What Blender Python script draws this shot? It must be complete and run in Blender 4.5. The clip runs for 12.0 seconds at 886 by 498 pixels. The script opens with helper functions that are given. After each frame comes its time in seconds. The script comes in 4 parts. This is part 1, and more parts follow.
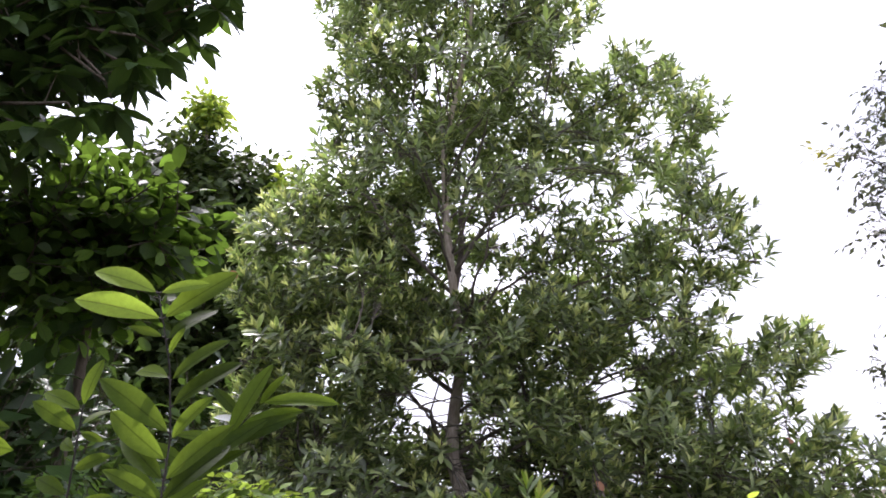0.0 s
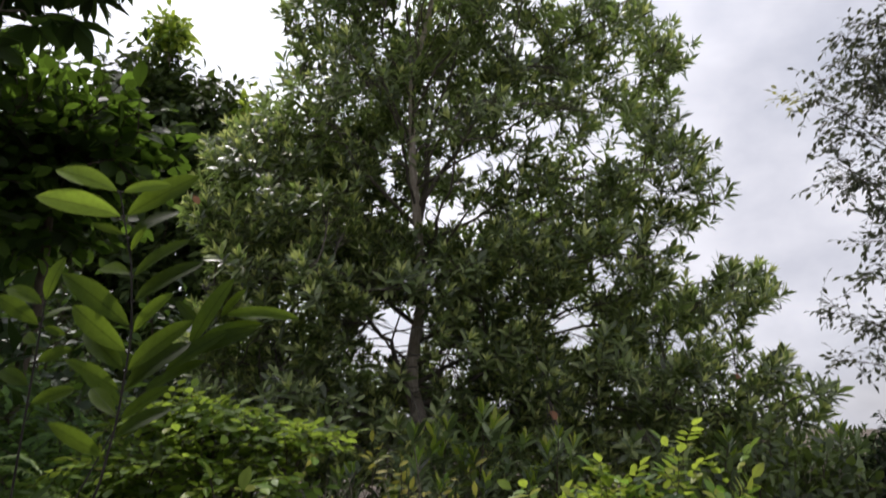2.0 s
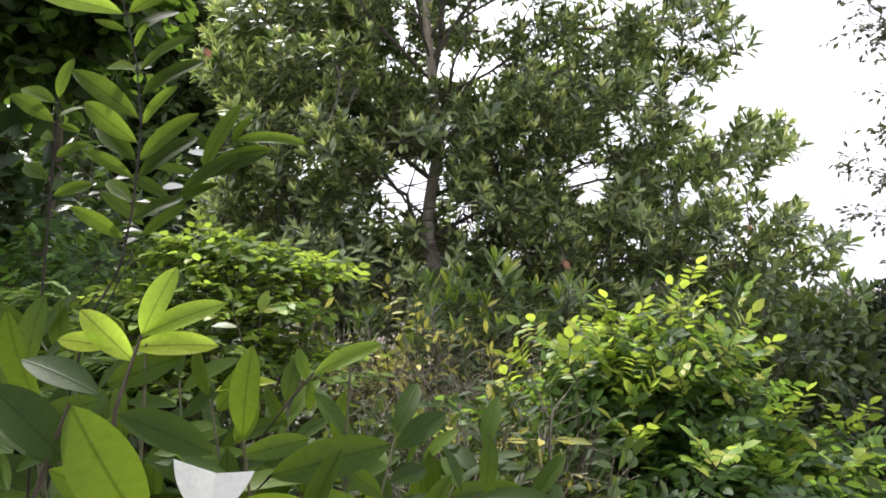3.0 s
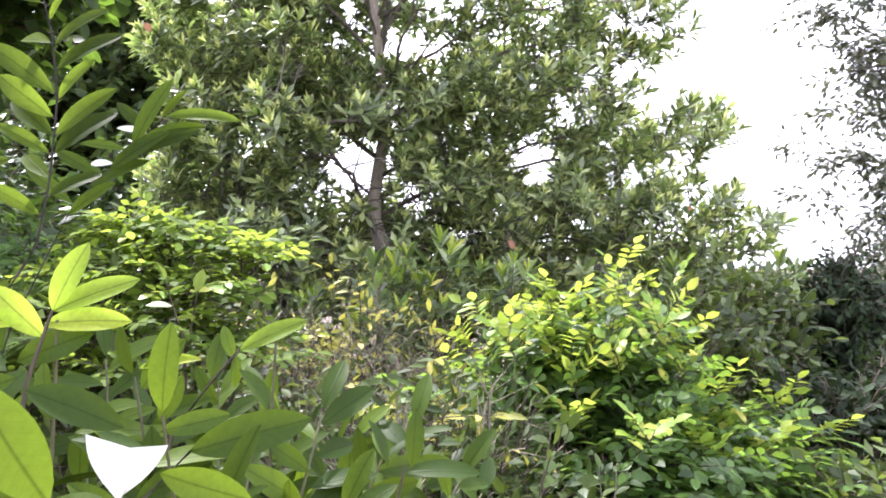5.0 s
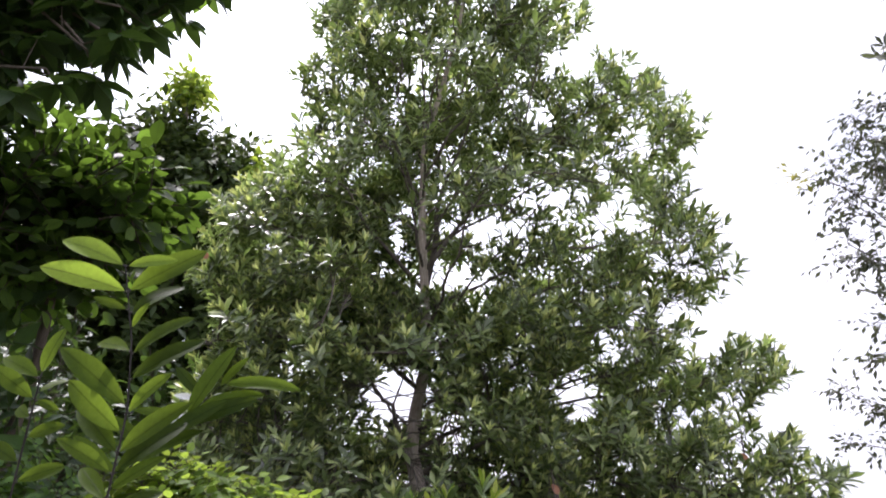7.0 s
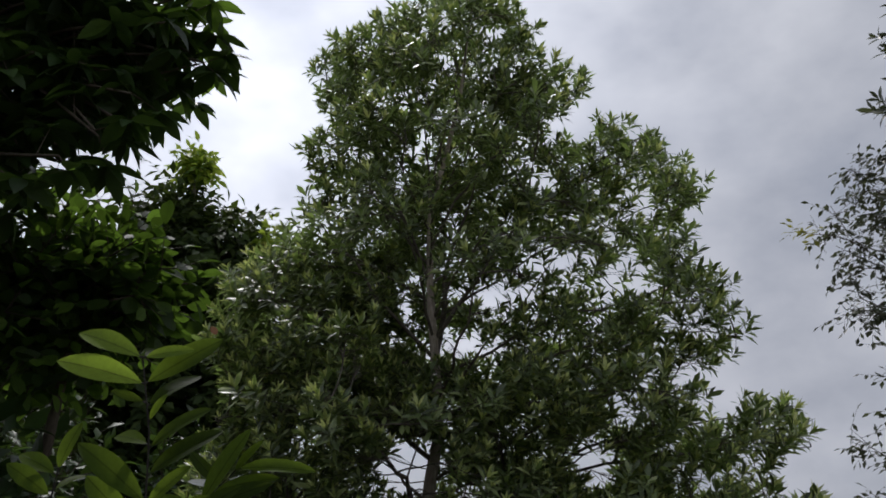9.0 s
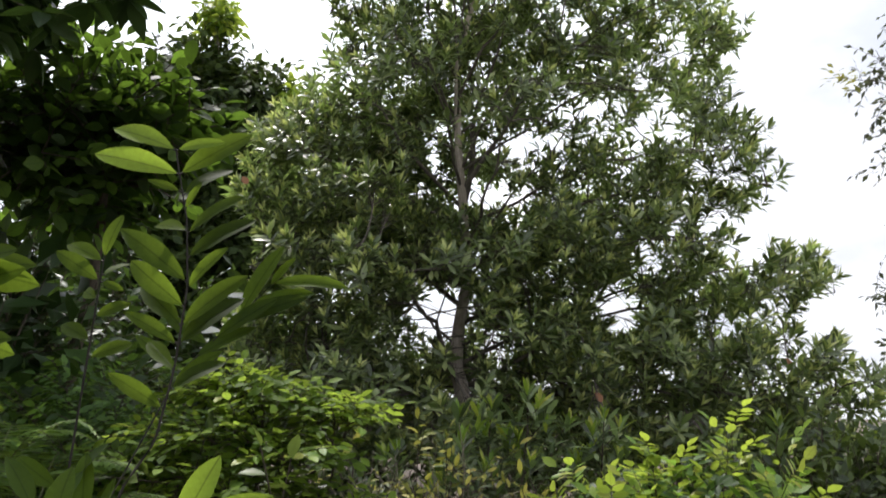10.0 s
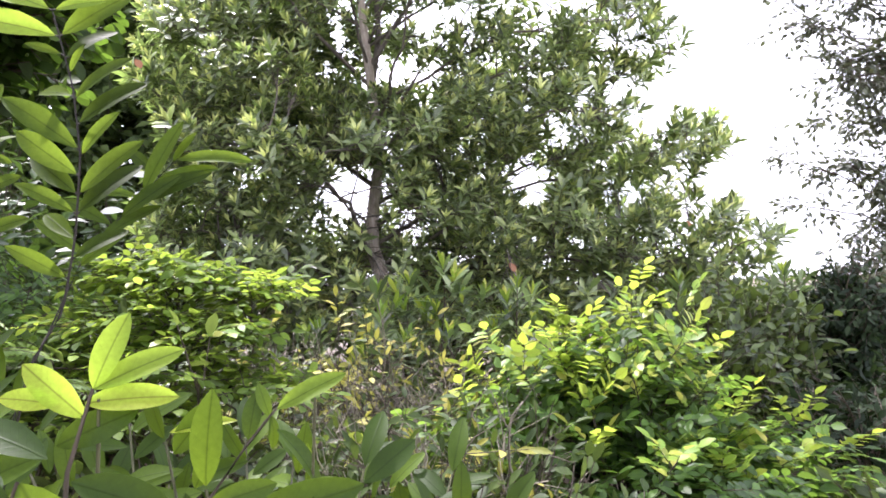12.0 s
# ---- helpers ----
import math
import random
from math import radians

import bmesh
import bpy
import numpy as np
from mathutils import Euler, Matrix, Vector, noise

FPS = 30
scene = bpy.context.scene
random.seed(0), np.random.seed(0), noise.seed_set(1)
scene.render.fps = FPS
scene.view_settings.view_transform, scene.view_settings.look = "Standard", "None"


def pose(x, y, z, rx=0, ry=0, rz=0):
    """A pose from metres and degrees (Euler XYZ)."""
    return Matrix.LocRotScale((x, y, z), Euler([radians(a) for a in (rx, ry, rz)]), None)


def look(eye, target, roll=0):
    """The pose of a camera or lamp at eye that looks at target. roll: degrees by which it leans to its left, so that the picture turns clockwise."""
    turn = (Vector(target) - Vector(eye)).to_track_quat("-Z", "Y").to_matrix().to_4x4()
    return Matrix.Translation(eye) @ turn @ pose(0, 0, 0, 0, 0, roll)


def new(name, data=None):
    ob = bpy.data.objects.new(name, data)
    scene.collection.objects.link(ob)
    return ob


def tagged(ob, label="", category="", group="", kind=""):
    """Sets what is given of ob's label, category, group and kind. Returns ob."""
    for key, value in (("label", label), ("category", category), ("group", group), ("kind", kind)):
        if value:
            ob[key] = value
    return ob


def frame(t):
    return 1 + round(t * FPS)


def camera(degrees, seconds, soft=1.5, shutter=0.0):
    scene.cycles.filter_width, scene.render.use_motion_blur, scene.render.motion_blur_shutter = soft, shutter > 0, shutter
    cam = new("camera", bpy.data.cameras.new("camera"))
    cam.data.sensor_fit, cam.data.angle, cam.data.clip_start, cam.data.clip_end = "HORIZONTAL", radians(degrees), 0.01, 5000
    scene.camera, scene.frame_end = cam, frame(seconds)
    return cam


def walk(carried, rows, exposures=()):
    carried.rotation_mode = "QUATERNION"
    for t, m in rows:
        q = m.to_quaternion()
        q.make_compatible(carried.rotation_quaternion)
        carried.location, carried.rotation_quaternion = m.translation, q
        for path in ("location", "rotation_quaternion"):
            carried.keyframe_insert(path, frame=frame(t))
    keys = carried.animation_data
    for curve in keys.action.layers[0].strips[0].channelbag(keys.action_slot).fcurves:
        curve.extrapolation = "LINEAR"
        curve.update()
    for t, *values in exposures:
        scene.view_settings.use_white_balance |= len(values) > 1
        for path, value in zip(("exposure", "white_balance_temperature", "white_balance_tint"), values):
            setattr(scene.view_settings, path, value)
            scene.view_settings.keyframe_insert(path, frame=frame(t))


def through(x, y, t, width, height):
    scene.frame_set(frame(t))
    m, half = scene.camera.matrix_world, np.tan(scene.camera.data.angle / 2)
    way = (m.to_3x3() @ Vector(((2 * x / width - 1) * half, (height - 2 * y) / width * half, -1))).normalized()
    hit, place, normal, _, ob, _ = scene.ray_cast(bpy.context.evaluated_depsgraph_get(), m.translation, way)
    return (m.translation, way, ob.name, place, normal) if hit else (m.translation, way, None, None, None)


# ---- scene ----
cam = camera(58.1, 12.0, soft=1.7, shutter=0.25)
PATH = [
    (0, (0.000, 0.000, 1.600), (0.000, 9.563, 4.524), -0.59),
    (0.5, (0.003, -0.012, 1.618), (0.304, 9.500, 4.688), -0.23),
    (1, (-0.004, -0.011, 1.636), (0.558, 9.427, 4.893), -0.49),
    (1.5, (-0.003, -0.021, 1.613), (0.602, 9.444, 4.782), 0.27),
    (2, (0.014, -0.031, 1.544), (0.451, 9.725, 3.697), 0.42),
    (2.5, (0.041, -0.063, 1.467), (0.324, 9.871, 2.580), 0.61),
    (3, (0.057, -0.086, 1.415), (0.278, 9.901, 1.884), 0.24),
    (3.2, (0.056, -0.082, 1.415), (0.267, 9.911, 1.718), 0.24),
    (4.8, (0.094, -0.106, 1.403), (0.705, 9.874, 1.523), 0.05),
    (5, (0.104, -0.107, 1.409), (0.944, 9.856, 1.633), 0.18),
    (5.5, (0.104, -0.102, 1.432), (1.209, 9.815, 2.092), 0.19),
    (6, (0.058, -0.052, 1.495), (0.832, 9.827, 2.839), 0.04),
    (6.5, (0.029, -0.044, 1.543), (0.308, 9.731, 3.632), 1.14),
    (7, (0.008, -0.013, 1.592), (0.331, 9.555, 4.480), 2.87),
    (7.5, (0.019, -0.012, 1.633), (0.617, 9.234, 5.395), 1.72),
    (7.7, (0.012, -0.012, 1.639), (0.657, 9.166, 5.556), 1.73),
    (9.3, (-0.007, -0.024, 1.593), (0.051, 9.366, 5.032), 1.25),
    (9.5, (-0.006, -0.023, 1.569), (-0.025, 9.512, 4.583), 1.41),
    (10, (0.004, -0.017, 1.501), (-0.110, 9.789, 3.460), 1.36),
    (10.5, (0.011, -0.037, 1.483), (-0.029, 9.871, 2.837), -0.19),
    (11, (0.015, -0.028, 1.475), (0.275, 9.932, 2.337), -1.63),
    (11.5, (0.019, -0.033, 1.472), (0.667, 9.929, 2.056), -1.85),
    (12, (0.020, -0.030, 1.454), (0.963, 9.913, 1.950), -2.13),
]
# the phone's automatic exposure, in stops
EXPOSURES = [(0, 0.85), (0.5, 0.6), (1, 0.25), (1.5, 0.05), (2, -0.3), (2.5, 0.2), (3.0, 1.02), (3.2, 1.2), (4.8, 1.95), (5, 2.02), (5.5, 2.0), (6, 1.55),
             (6.5, 1.25), (7, 0.75), (7.5, 0.17), (7.7, -0.1), (9.3, -1.12), (9.5, -1.02), (10, 0.27), (10.5, 1.08), (11, 1.48), (12, 1.8)]
# its white balance: seconds, kelvin and tint
BALANCE = [(0, 6020, 26), (0.5, 6130, 22), (1.5, 6330, 17), (3.2, 6280, 18), (4.8, 6000, 25), (6, 6000, 25), (7, 6060, 24), (7.7, 6200, 22), (9.3, 6050, 14), (9.5, 6050, 14), (10, 6300, 14), (10.5, 6240, 19), (11, 6100, 23), (12, 6030, 25)]
balance = [[b[i] for b in BALANCE] for i in range(3)]
walk(cam, [(t, look(eye, target, roll)) for t, eye, target, roll in PATH],
     [(t, stops, float(np.interp(t, balance[0], balance[1])), float(np.interp(t, balance[0], balance[2]))) for t, stops in EXPOSURES])

# ---- sky and sun ----
SUN_HEIGHT, SUN_TURN = 61.0, -24.0  # degrees above the horizon; degrees from straight ahead (minus: to the left)
world = bpy.data.worlds.new("sky")
scene.world = world
world.use_nodes = True
wn, wl = world.node_tree.nodes, world.node_tree.links
wn.clear()
w_out, w_bg = wn.new("ShaderNodeOutputWorld"), wn.new("ShaderNodeBackground")
w_sky = wn.new("ShaderNodeTexSky")
w_sky.sky_type, w_sky.sun_disc = "NISHITA", False
w_sky.sun_elevation, w_sky.sun_rotation = radians(SUN_HEIGHT), radians(SUN_TURN)
w_sky.air_density, w_sky.dust_density = 1.2, 2.0
w_co, w_map = wn.new("ShaderNodeTexCoord"), wn.new("ShaderNodeMapping")
w_map.inputs["Scale"].default_value = (1.0, 1.0, 1.5)
w_big, w_small = wn.new("ShaderNodeTexNoise"), wn.new("ShaderNodeTexNoise")
w_big.inputs["Scale"].default_value, w_big.inputs["Detail"].default_value = 2.1, 5.0
w_big.inputs["Roughness"].default_value, w_big.inputs["Distortion"].default_value = 0.5, 0.3
w_small.inputs["Scale"].default_value, w_small.inputs["Detail"].default_value = 6.0, 6.0
w_cover, w_tone = wn.new("ShaderNodeValToRGB"), wn.new("ShaderNodeValToRGB")
w_cover.color_ramp.elements[0].position, w_cover.color_ramp.elements[1].position = 0.30, 0.50
w_cover.color_ramp.elements[0].color, w_cover.color_ramp.elements[1].color = (0.6, 0.6, 0.6, 1), (1, 1, 1, 1)
# grey cloud bottoms to sunlit white
w_tone.color_ramp.elements[0].position, w_tone.color_ramp.elements[1].position = 0.30, 0.68
w_tone.color_ramp.elements[0].color, w_tone.color_ramp.elements[1].color = (8.6, 9.0, 9.7, 1), (13.4, 13.6, 13.8, 1)
w_mix = wn.new("ShaderNodeMix")
w_mix.data_type = "RGBA"
wl.new(w_co.outputs["Generated"], w_map.inputs["Vector"])
for n in (w_big, w_small):
    wl.new(w_map.outputs["Vector"], n.inputs["Vector"])
wl.new(w_big.outputs["Fac"], w_cover.inputs["Fac"])
wl.new(w_small.outputs["Fac"], w_tone.inputs["Fac"])
wl.new(w_cover.outputs["Color"], w_mix.inputs["Factor"])
wl.new(w_sky.outputs["Color"], w_mix.inputs["A"])
wl.new(w_tone.outputs["Color"], w_mix.inputs["B"])
# a brighter patch of cloud below the sun, placed to fit the camera's view
w_dot, w_pow, w_gain = wn.new("ShaderNodeVectorMath"), wn.new("ShaderNodeMath"), wn.new("ShaderNodeVectorMath")
w_dot.operation, w_pow.operation, w_gain.operation = "DOT_PRODUCT", "MULTIPLY_ADD", "SCALE"
w_dot.inputs[1].default_value = (-0.205, 0.80, 0.56)
w_soft = wn.new("ShaderNodeMath")
w_soft.operation = "POWER"
w_clip = wn.new("ShaderNodeMath")
w_clip.operation = "MAXIMUM"
w_clip.inputs[1].default_value, w_soft.inputs[1].default_value = 0.0, 11.0
w_pow.inputs[1].default_value, w_pow.inputs[2].default_value = 1.0, 0.84
wl.new(w_co.outputs["Generated"], w_dot.inputs[0])
wl.new(w_dot.outputs["Value"], w_clip.inputs[0])
wl.new(w_clip.outputs[0], w_soft.inputs[0])
wl.new(w_soft.outputs[0], w_pow.inputs[0])
wl.new(w_mix.outputs["Result"], w_gain.inputs[0])
wl.new(w_pow.outputs[0], w_gain.inputs["Scale"])
wl.new(w_gain.outputs[0], w_bg.inputs["Color"])
w_bg.inputs["Strength"].default_value = 0.1
wl.new(w_bg.outputs["Background"], w_out.inputs["Surface"])

sun = new("sun", bpy.data.lights.new("sun", "SUN"))
sun.data.energy, sun.data.angle, sun.data.color = 3.4, radians(1.5), (1.0, 0.95, 0.86)
_a, _e = radians(SUN_TURN), radians(SUN_HEIGHT)
SUN_WAY = Vector((math.sin(_a) * math.cos(_e), math.cos(_a) * math.cos(_e), math.sin(_e)))
sun.matrix_world = look(SUN_WAY * 60, (0, 0, 0))


# ---- materials ----
def shader(name):
    m = bpy.data.materials.new(name)
    m.use_nodes = True
    n = m.node_tree.nodes
    n.clear()
    return m, n, m.node_tree.links


def math_node(n, l, op, a, b=None, clamp=False):
    x = n.new("ShaderNodeMath")
    x.operation, x.use_clamp = op, clamp
    for i, v in enumerate((a, b)):
        if v is None:
            continue
        if isinstance(v, (int, float)):
            x.inputs[i].default_value = v
        else:
            l.new(v, x.inputs[i])
    return x.outputs[0]


def leaf_material(name, dark, mid, light, glow, through=0.4, rough=0.38, veins=9.0, vein_depth=0.35, spots=0.25, gloss=0.4, middle=0.5, rib_tone=None, side_veins=0.3):
    """A leaf blade: colours from old to young, the colour of light shining through, midrib and side veins along the blade."""
    m, n, l = shader(name)
    out, mixed = n.new("ShaderNodeOutputMaterial"), n.new("ShaderNodeMixShader")
    blade, lit = n.new("ShaderNodeBsdfPrincipled"), n.new("ShaderNodeBsdfTranslucent")
    geo, info, uv = n.new("ShaderNodeNewGeometry"), n.new("ShaderNodeObjectInfo"), n.new("ShaderNodeUVMap")
    rnd = math_node(n, l, "FRACT", math_node(n, l, "ADD", geo.outputs["Random Per Island"], info.outputs["Random"]))
    tone = n.new("ShaderNodeValToRGB")
    e = tone.color_ramp.elements
    e[0].position, e[0].color, e[1].position, e[1].color = 0.0, (*dark, 1), 1.0, (*light, 1)
    e.new(middle).color = (*mid, 1)
    l.new(rnd, tone.inputs["Fac"])
    # veins from the blade's own coordinates
    sep = n.new("ShaderNodeSeparateXYZ")
    l.new(uv.outputs["UV"], sep.inputs[0])
    off = math_node(n, l, "ABSOLUTE", math_node(n, l, "SUBTRACT", sep.outputs["X"], 0.5))
    rib = math_node(n, l, "SUBTRACT", 1.0, math_node(n, l, "MULTIPLY", off, 22.0), clamp=True)
    slant = math_node(n, l, "MULTIPLY", math_node(n, l, "SUBTRACT", sep.outputs["Y"], math_node(n, l, "MULTIPLY", off, 0.35)), veins)
    saw = math_node(n, l, "ABSOLUTE", math_node(n, l, "SUBTRACT", math_node(n, l, "FRACT", slant), 0.5))
    side = math_node(n, l, "SUBTRACT", 1.0, math_node(n, l, "MULTIPLY", saw, 9.0), clamp=True)
    vein = math_node(n, l, "MAXIMUM", rib, math_node(n, l, "MULTIPLY", side, side_veins))
    # blotches over the blade, in metres
    co, blot, fine = n.new("ShaderNodeTexCoord"), n.new("ShaderNodeTexNoise"), n.new("ShaderNodeTexNoise")
    blot.inputs["Scale"].default_value, blot.inputs["Detail"].default_value = 14.0, 4.0
    fine.inputs["Scale"].default_value, fine.inputs["Detail"].default_value = 160.0, 2.0
    for x in (blot, fine):
        l.new(co.outputs["Object"], x.inputs["Vector"])
    shade = math_node(n, l, "ADD", math_node(n, l, "MULTIPLY", blot.outputs["Fac"], 2 * spots), 1.0 - spots)
    shade = math_node(n, l, "ADD", shade, math_node(n, l, "MULTIPLY", math_node(n, l, "SUBTRACT", fine.outputs["Fac"], 0.5), 0.25))
    col = n.new("ShaderNodeVectorMath")
    col.operation = "SCALE"
    l.new(tone.outputs["Color"], col.inputs[0])
    l.new(shade, col.inputs["Scale"])
    pale = n.new("ShaderNodeMix")
    pale.data_type = "RGBA"
    pale.inputs["B"].default_value = (*rib_tone, 1) if rib_tone else (light[0] * 1.3 + 0.02, light[1] * 1.25 + 0.02, light[2] + 0.02, 1)
    l.new(col.outputs[0], pale.inputs["A"])
    l.new(math_node(n, l, "MULTIPLY", vein, 0.35), pale.inputs["Factor"])
    l.new(pale.outputs["Result"], blade.inputs["Base Color"])
    blade.inputs["Roughness"].default_value = rough
    blade.inputs["Specular IOR Level"].default_value = gloss
    bump = n.new("ShaderNodeBump")
    bump.inputs["Strength"].default_value, bump.inputs["Distance"].default_value = vein_depth, 0.002
    l.new(math_node(n, l, "ADD", vein, math_node(n, l, "MULTIPLY", blot.outputs["Fac"], 0.7)), bump.inputs["Height"])
    l.new(bump.outputs["Normal"], blade.inputs["Normal"])
    # light through the blade: the veins stop it
    lcol = n.new("ShaderNodeVectorMath")
    lcol.operation = "SCALE"
    lcol.inputs[0].default_value = glow
    dim = math_node(n, l, "MULTIPLY", shade, math_node(n, l, "SUBTRACT", 1.0, math_node(n, l, "MULTIPLY", vein, 0.55)))
    dim = math_node(n, l, "MULTIPLY", dim, math_node(n, l, "ADD", 0.42, math_node(n, l, "MULTIPLY", rnd, 0.95)))
    l.new(dim, lcol.inputs["Scale"])
    l.new(lcol.outputs[0], lit.inputs["Color"])
    mixed.inputs[0].default_value = through
    l.new(blade.outputs[0], mixed.inputs[1])
    l.new(lit.outputs[0], mixed.inputs[2])
    l.new(mixed.outputs[0], out.inputs["Surface"])
    return m


def bark_material(name, dark, light, scale=9.0, stretch=0.25, rough=0.85):
    m, n, l = shader(name)
    out, b = n.new("ShaderNodeOutputMaterial"), n.new("ShaderNodeBsdfPrincipled")
    co, mp = n.new("ShaderNodeTexCoord"), n.new("ShaderNodeMapping")
    mp.inputs["Scale"].default_value = (1, 1, stretch)
    grain, patch = n.new("ShaderNodeTexNoise"), n.new("ShaderNodeTexNoise")
    grain.inputs["Scale"].default_value, grain.inputs["Detail"].default_value = scale * 5, 6.0
    patch.inputs["Scale"].default_value, patch.inputs["Detail"].default_value = scale, 3.0
    l.new(co.outputs["Object"], mp.inputs["Vector"])
    for x in (grain, patch):
        l.new(mp.outputs["Vector"], x.inputs["Vector"])
    r = n.new("ShaderNodeValToRGB")
    r.color_ramp.elements[0].position, r.color_ramp.elements[0].color = 0.32, (*dark, 1)
    r.color_ramp.elements[1].position, r.color_ramp.elements[1].color = 0.68, (*light, 1)
    mix = math_node(n, l, "ADD", math_node(n, l, "MULTIPLY", grain.outputs["Fac"], 0.5), math_node(n, l, "MULTIPLY", patch.outputs["Fac"], 0.5))
    l.new(mix, r.inputs["Fac"])
    l.new(r.outputs["Color"], b.inputs["Base Color"])
    b.inputs["Roughness"].default_value = rough
    bump = n.new("ShaderNodeBump")
    bump.inputs["Strength"].default_value, bump.inputs["Distance"].default_value = 0.6, 0.01
    l.new(grain.outputs["Fac"], bump.inputs["Height"])
    l.new(bump.outputs["Normal"], b.inputs["Normal"])
    l.new(b.outputs[0], out.inputs["Surface"])
    return m


TREE_LEAF = leaf_material("tree_leaf", (0.016, 0.026, 0.009), (0.078, 0.114, 0.037), (0.340, 0.385, 0.165), (0.40, 0.58, 0.13), through=0.28, rough=0.34, gloss=0.65, middle=0.58)
TREE_YOUNG = leaf_material("tree_young_leaf", (0.30, 0.37, 0.10), (0.49, 0.55, 0.19), (0.74, 0.76, 0.33), (0.64, 0.73, 0.20), through=0.35, rough=0.40)
WHORL_LEAF = leaf_material("young_tree_leaf", (0.020, 0.037, 0.014), (0.064, 0.100, 0.038), (0.29, 0.35, 0.18), (0.34, 0.50, 0.13), through=0.28, rough=0.30, gloss=0.75, middle=0.6)
SAPLING_LEAF = leaf_material("sapling_leaf", (0.024, 0.048, 0.007), (0.044, 0.079, 0.010), (0.084, 0.134, 0.016), (0.166, 0.246, 0.021), through=0.62, rough=0.5, veins=11, gloss=0.12, rib_tone=(0.03, 0.05, 0.008), side_veins=0.12)
# also colours the near shrub's lit leaves, in place of light
SAPLING_YOUNG_LIT = leaf_material("sapling_young_lit_leaf", (0.160, 0.250, 0.027), (0.220, 0.310, 0.034), (0.320, 0.350, 0.041), (0.540, 0.780, 0.070), through=0.6, rough=0.48, veins=11, gloss=0.2, rib_tone=(0.03, 0.05, 0.008), side_veins=0.12, vein_depth=0.2)
# blade darkened and light through it cut, as shade among the near leaves
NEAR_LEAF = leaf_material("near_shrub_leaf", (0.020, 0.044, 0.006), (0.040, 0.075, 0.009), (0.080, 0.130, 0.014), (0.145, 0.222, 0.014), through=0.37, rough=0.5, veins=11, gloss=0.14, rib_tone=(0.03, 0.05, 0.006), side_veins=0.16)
BUSH_LEAF = leaf_material("bush_leaflet", (0.018, 0.040, 0.012), (0.038, 0.080, 0.020), (0.100, 0.185, 0.038), (0.26, 0.44, 0.055), through=0.4, rough=0.44, veins=7, gloss=0.3)
BUSH_YOUNG = leaf_material("bush_young_leaflet", (0.120, 0.245, 0.026), (0.195, 0.325, 0.036), (0.420, 0.385, 0.075), (0.46, 0.60, 0.07), through=0.45, rough=0.42, veins=7)
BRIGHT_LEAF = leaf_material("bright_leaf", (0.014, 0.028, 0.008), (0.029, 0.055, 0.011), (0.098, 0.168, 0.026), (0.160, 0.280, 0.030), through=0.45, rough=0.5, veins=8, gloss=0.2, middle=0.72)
# dark colour holds the shade of the overhanging and backing trees
SHADED_LEAF = leaf_material("shaded_dark_leaf", (0.018, 0.036, 0.012), (0.028, 0.056, 0.016), (0.046, 0.086, 0.022), (0.12, 0.21, 0.03), through=0.24, rough=0.4, gloss=0.3)
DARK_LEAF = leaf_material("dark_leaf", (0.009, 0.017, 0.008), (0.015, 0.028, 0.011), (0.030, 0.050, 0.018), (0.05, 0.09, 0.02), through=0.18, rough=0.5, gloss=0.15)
FAR_LEAF = leaf_material("far_tree_leaf", (0.020, 0.036, 0.010), (0.034, 0.058, 0.015), (0.062, 0.090, 0.023), (0.150, 0.225, 0.034), through=0.2, rough=0.5, gloss=0.12)
RIGHT_LEAF = leaf_material("fine_tree_leaf", (0.035, 0.044, 0.026), (0.055, 0.066, 0.040), (0.085, 0.095, 0.058), (0.15, 0.18, 0.07), through=0.22, rough=0.4)
YELLOW_LEAF = leaf_material("yellow_leaf", (0.17, 0.20, 0.035), (0.30, 0.31, 0.055), (0.48, 0.42, 0.10), (0.44, 0.44, 0.08), through=0.35, rough=0.5, gloss=0.3)
BROWN_LEAF = leaf_material("brown_leaf", (0.20, 0.09, 0.04), (0.30, 0.14, 0.07), (0.40, 0.20, 0.12), (0.45, 0.2, 0.08), through=0.25, rough=0.6)
# near-white, also laid on single leaves as painted glints of sky
WHITE_GLINT_LEAF = leaf_material("pale_leaf", (0.78, 0.79, 0.74), (0.80, 0.81, 0.76), (0.82, 0.83, 0.79), (0.75, 0.78, 0.66), through=0.3, rough=0.45, spots=0.2, vein_depth=0.3)
LIME_LEAF = leaf_material("lime_leaflet", (0.040, 0.076, 0.014), (0.088, 0.152, 0.022), (0.19, 0.285, 0.040), (0.33, 0.46, 0.055), through=0.48, rough=0.55, veins=7, gloss=0.15, middle=0.6)
MID_LEAF = leaf_material("mid_green_leaf", (0.018, 0.032, 0.010), (0.042, 0.066, 0.019), (0.110, 0.148, 0.048), (0.20, 0.28, 0.045), through=0.3, rough=0.42, gloss=0.35)
FERN_LEAF = leaf_material("fern_leaf", (0.065, 0.120, 0.024), (0.097, 0.170, 0.035), (0.140, 0.220, 0.047), (0.324, 0.480, 0.071), through=0.4, rough=0.5)
BARK = bark_material("grey_bark", (0.14, 0.115, 0.095), (0.42, 0.36, 0.31))
# lighter copy of the bark, raised for front light the trunk lacks
LIT_PALE_BARK = bark_material("lit_pale_bark", (0.25, 0.20, 0.16), (0.60, 0.52, 0.44))
LIMB_BARK = bark_material("dark_limb_bark", (0.055, 0.045, 0.037), (0.20, 0.17, 0.14), scale=14)
TWIG = bark_material("brown_twig", (0.035, 0.027, 0.018), (0.10, 0.078, 0.052), scale=20)
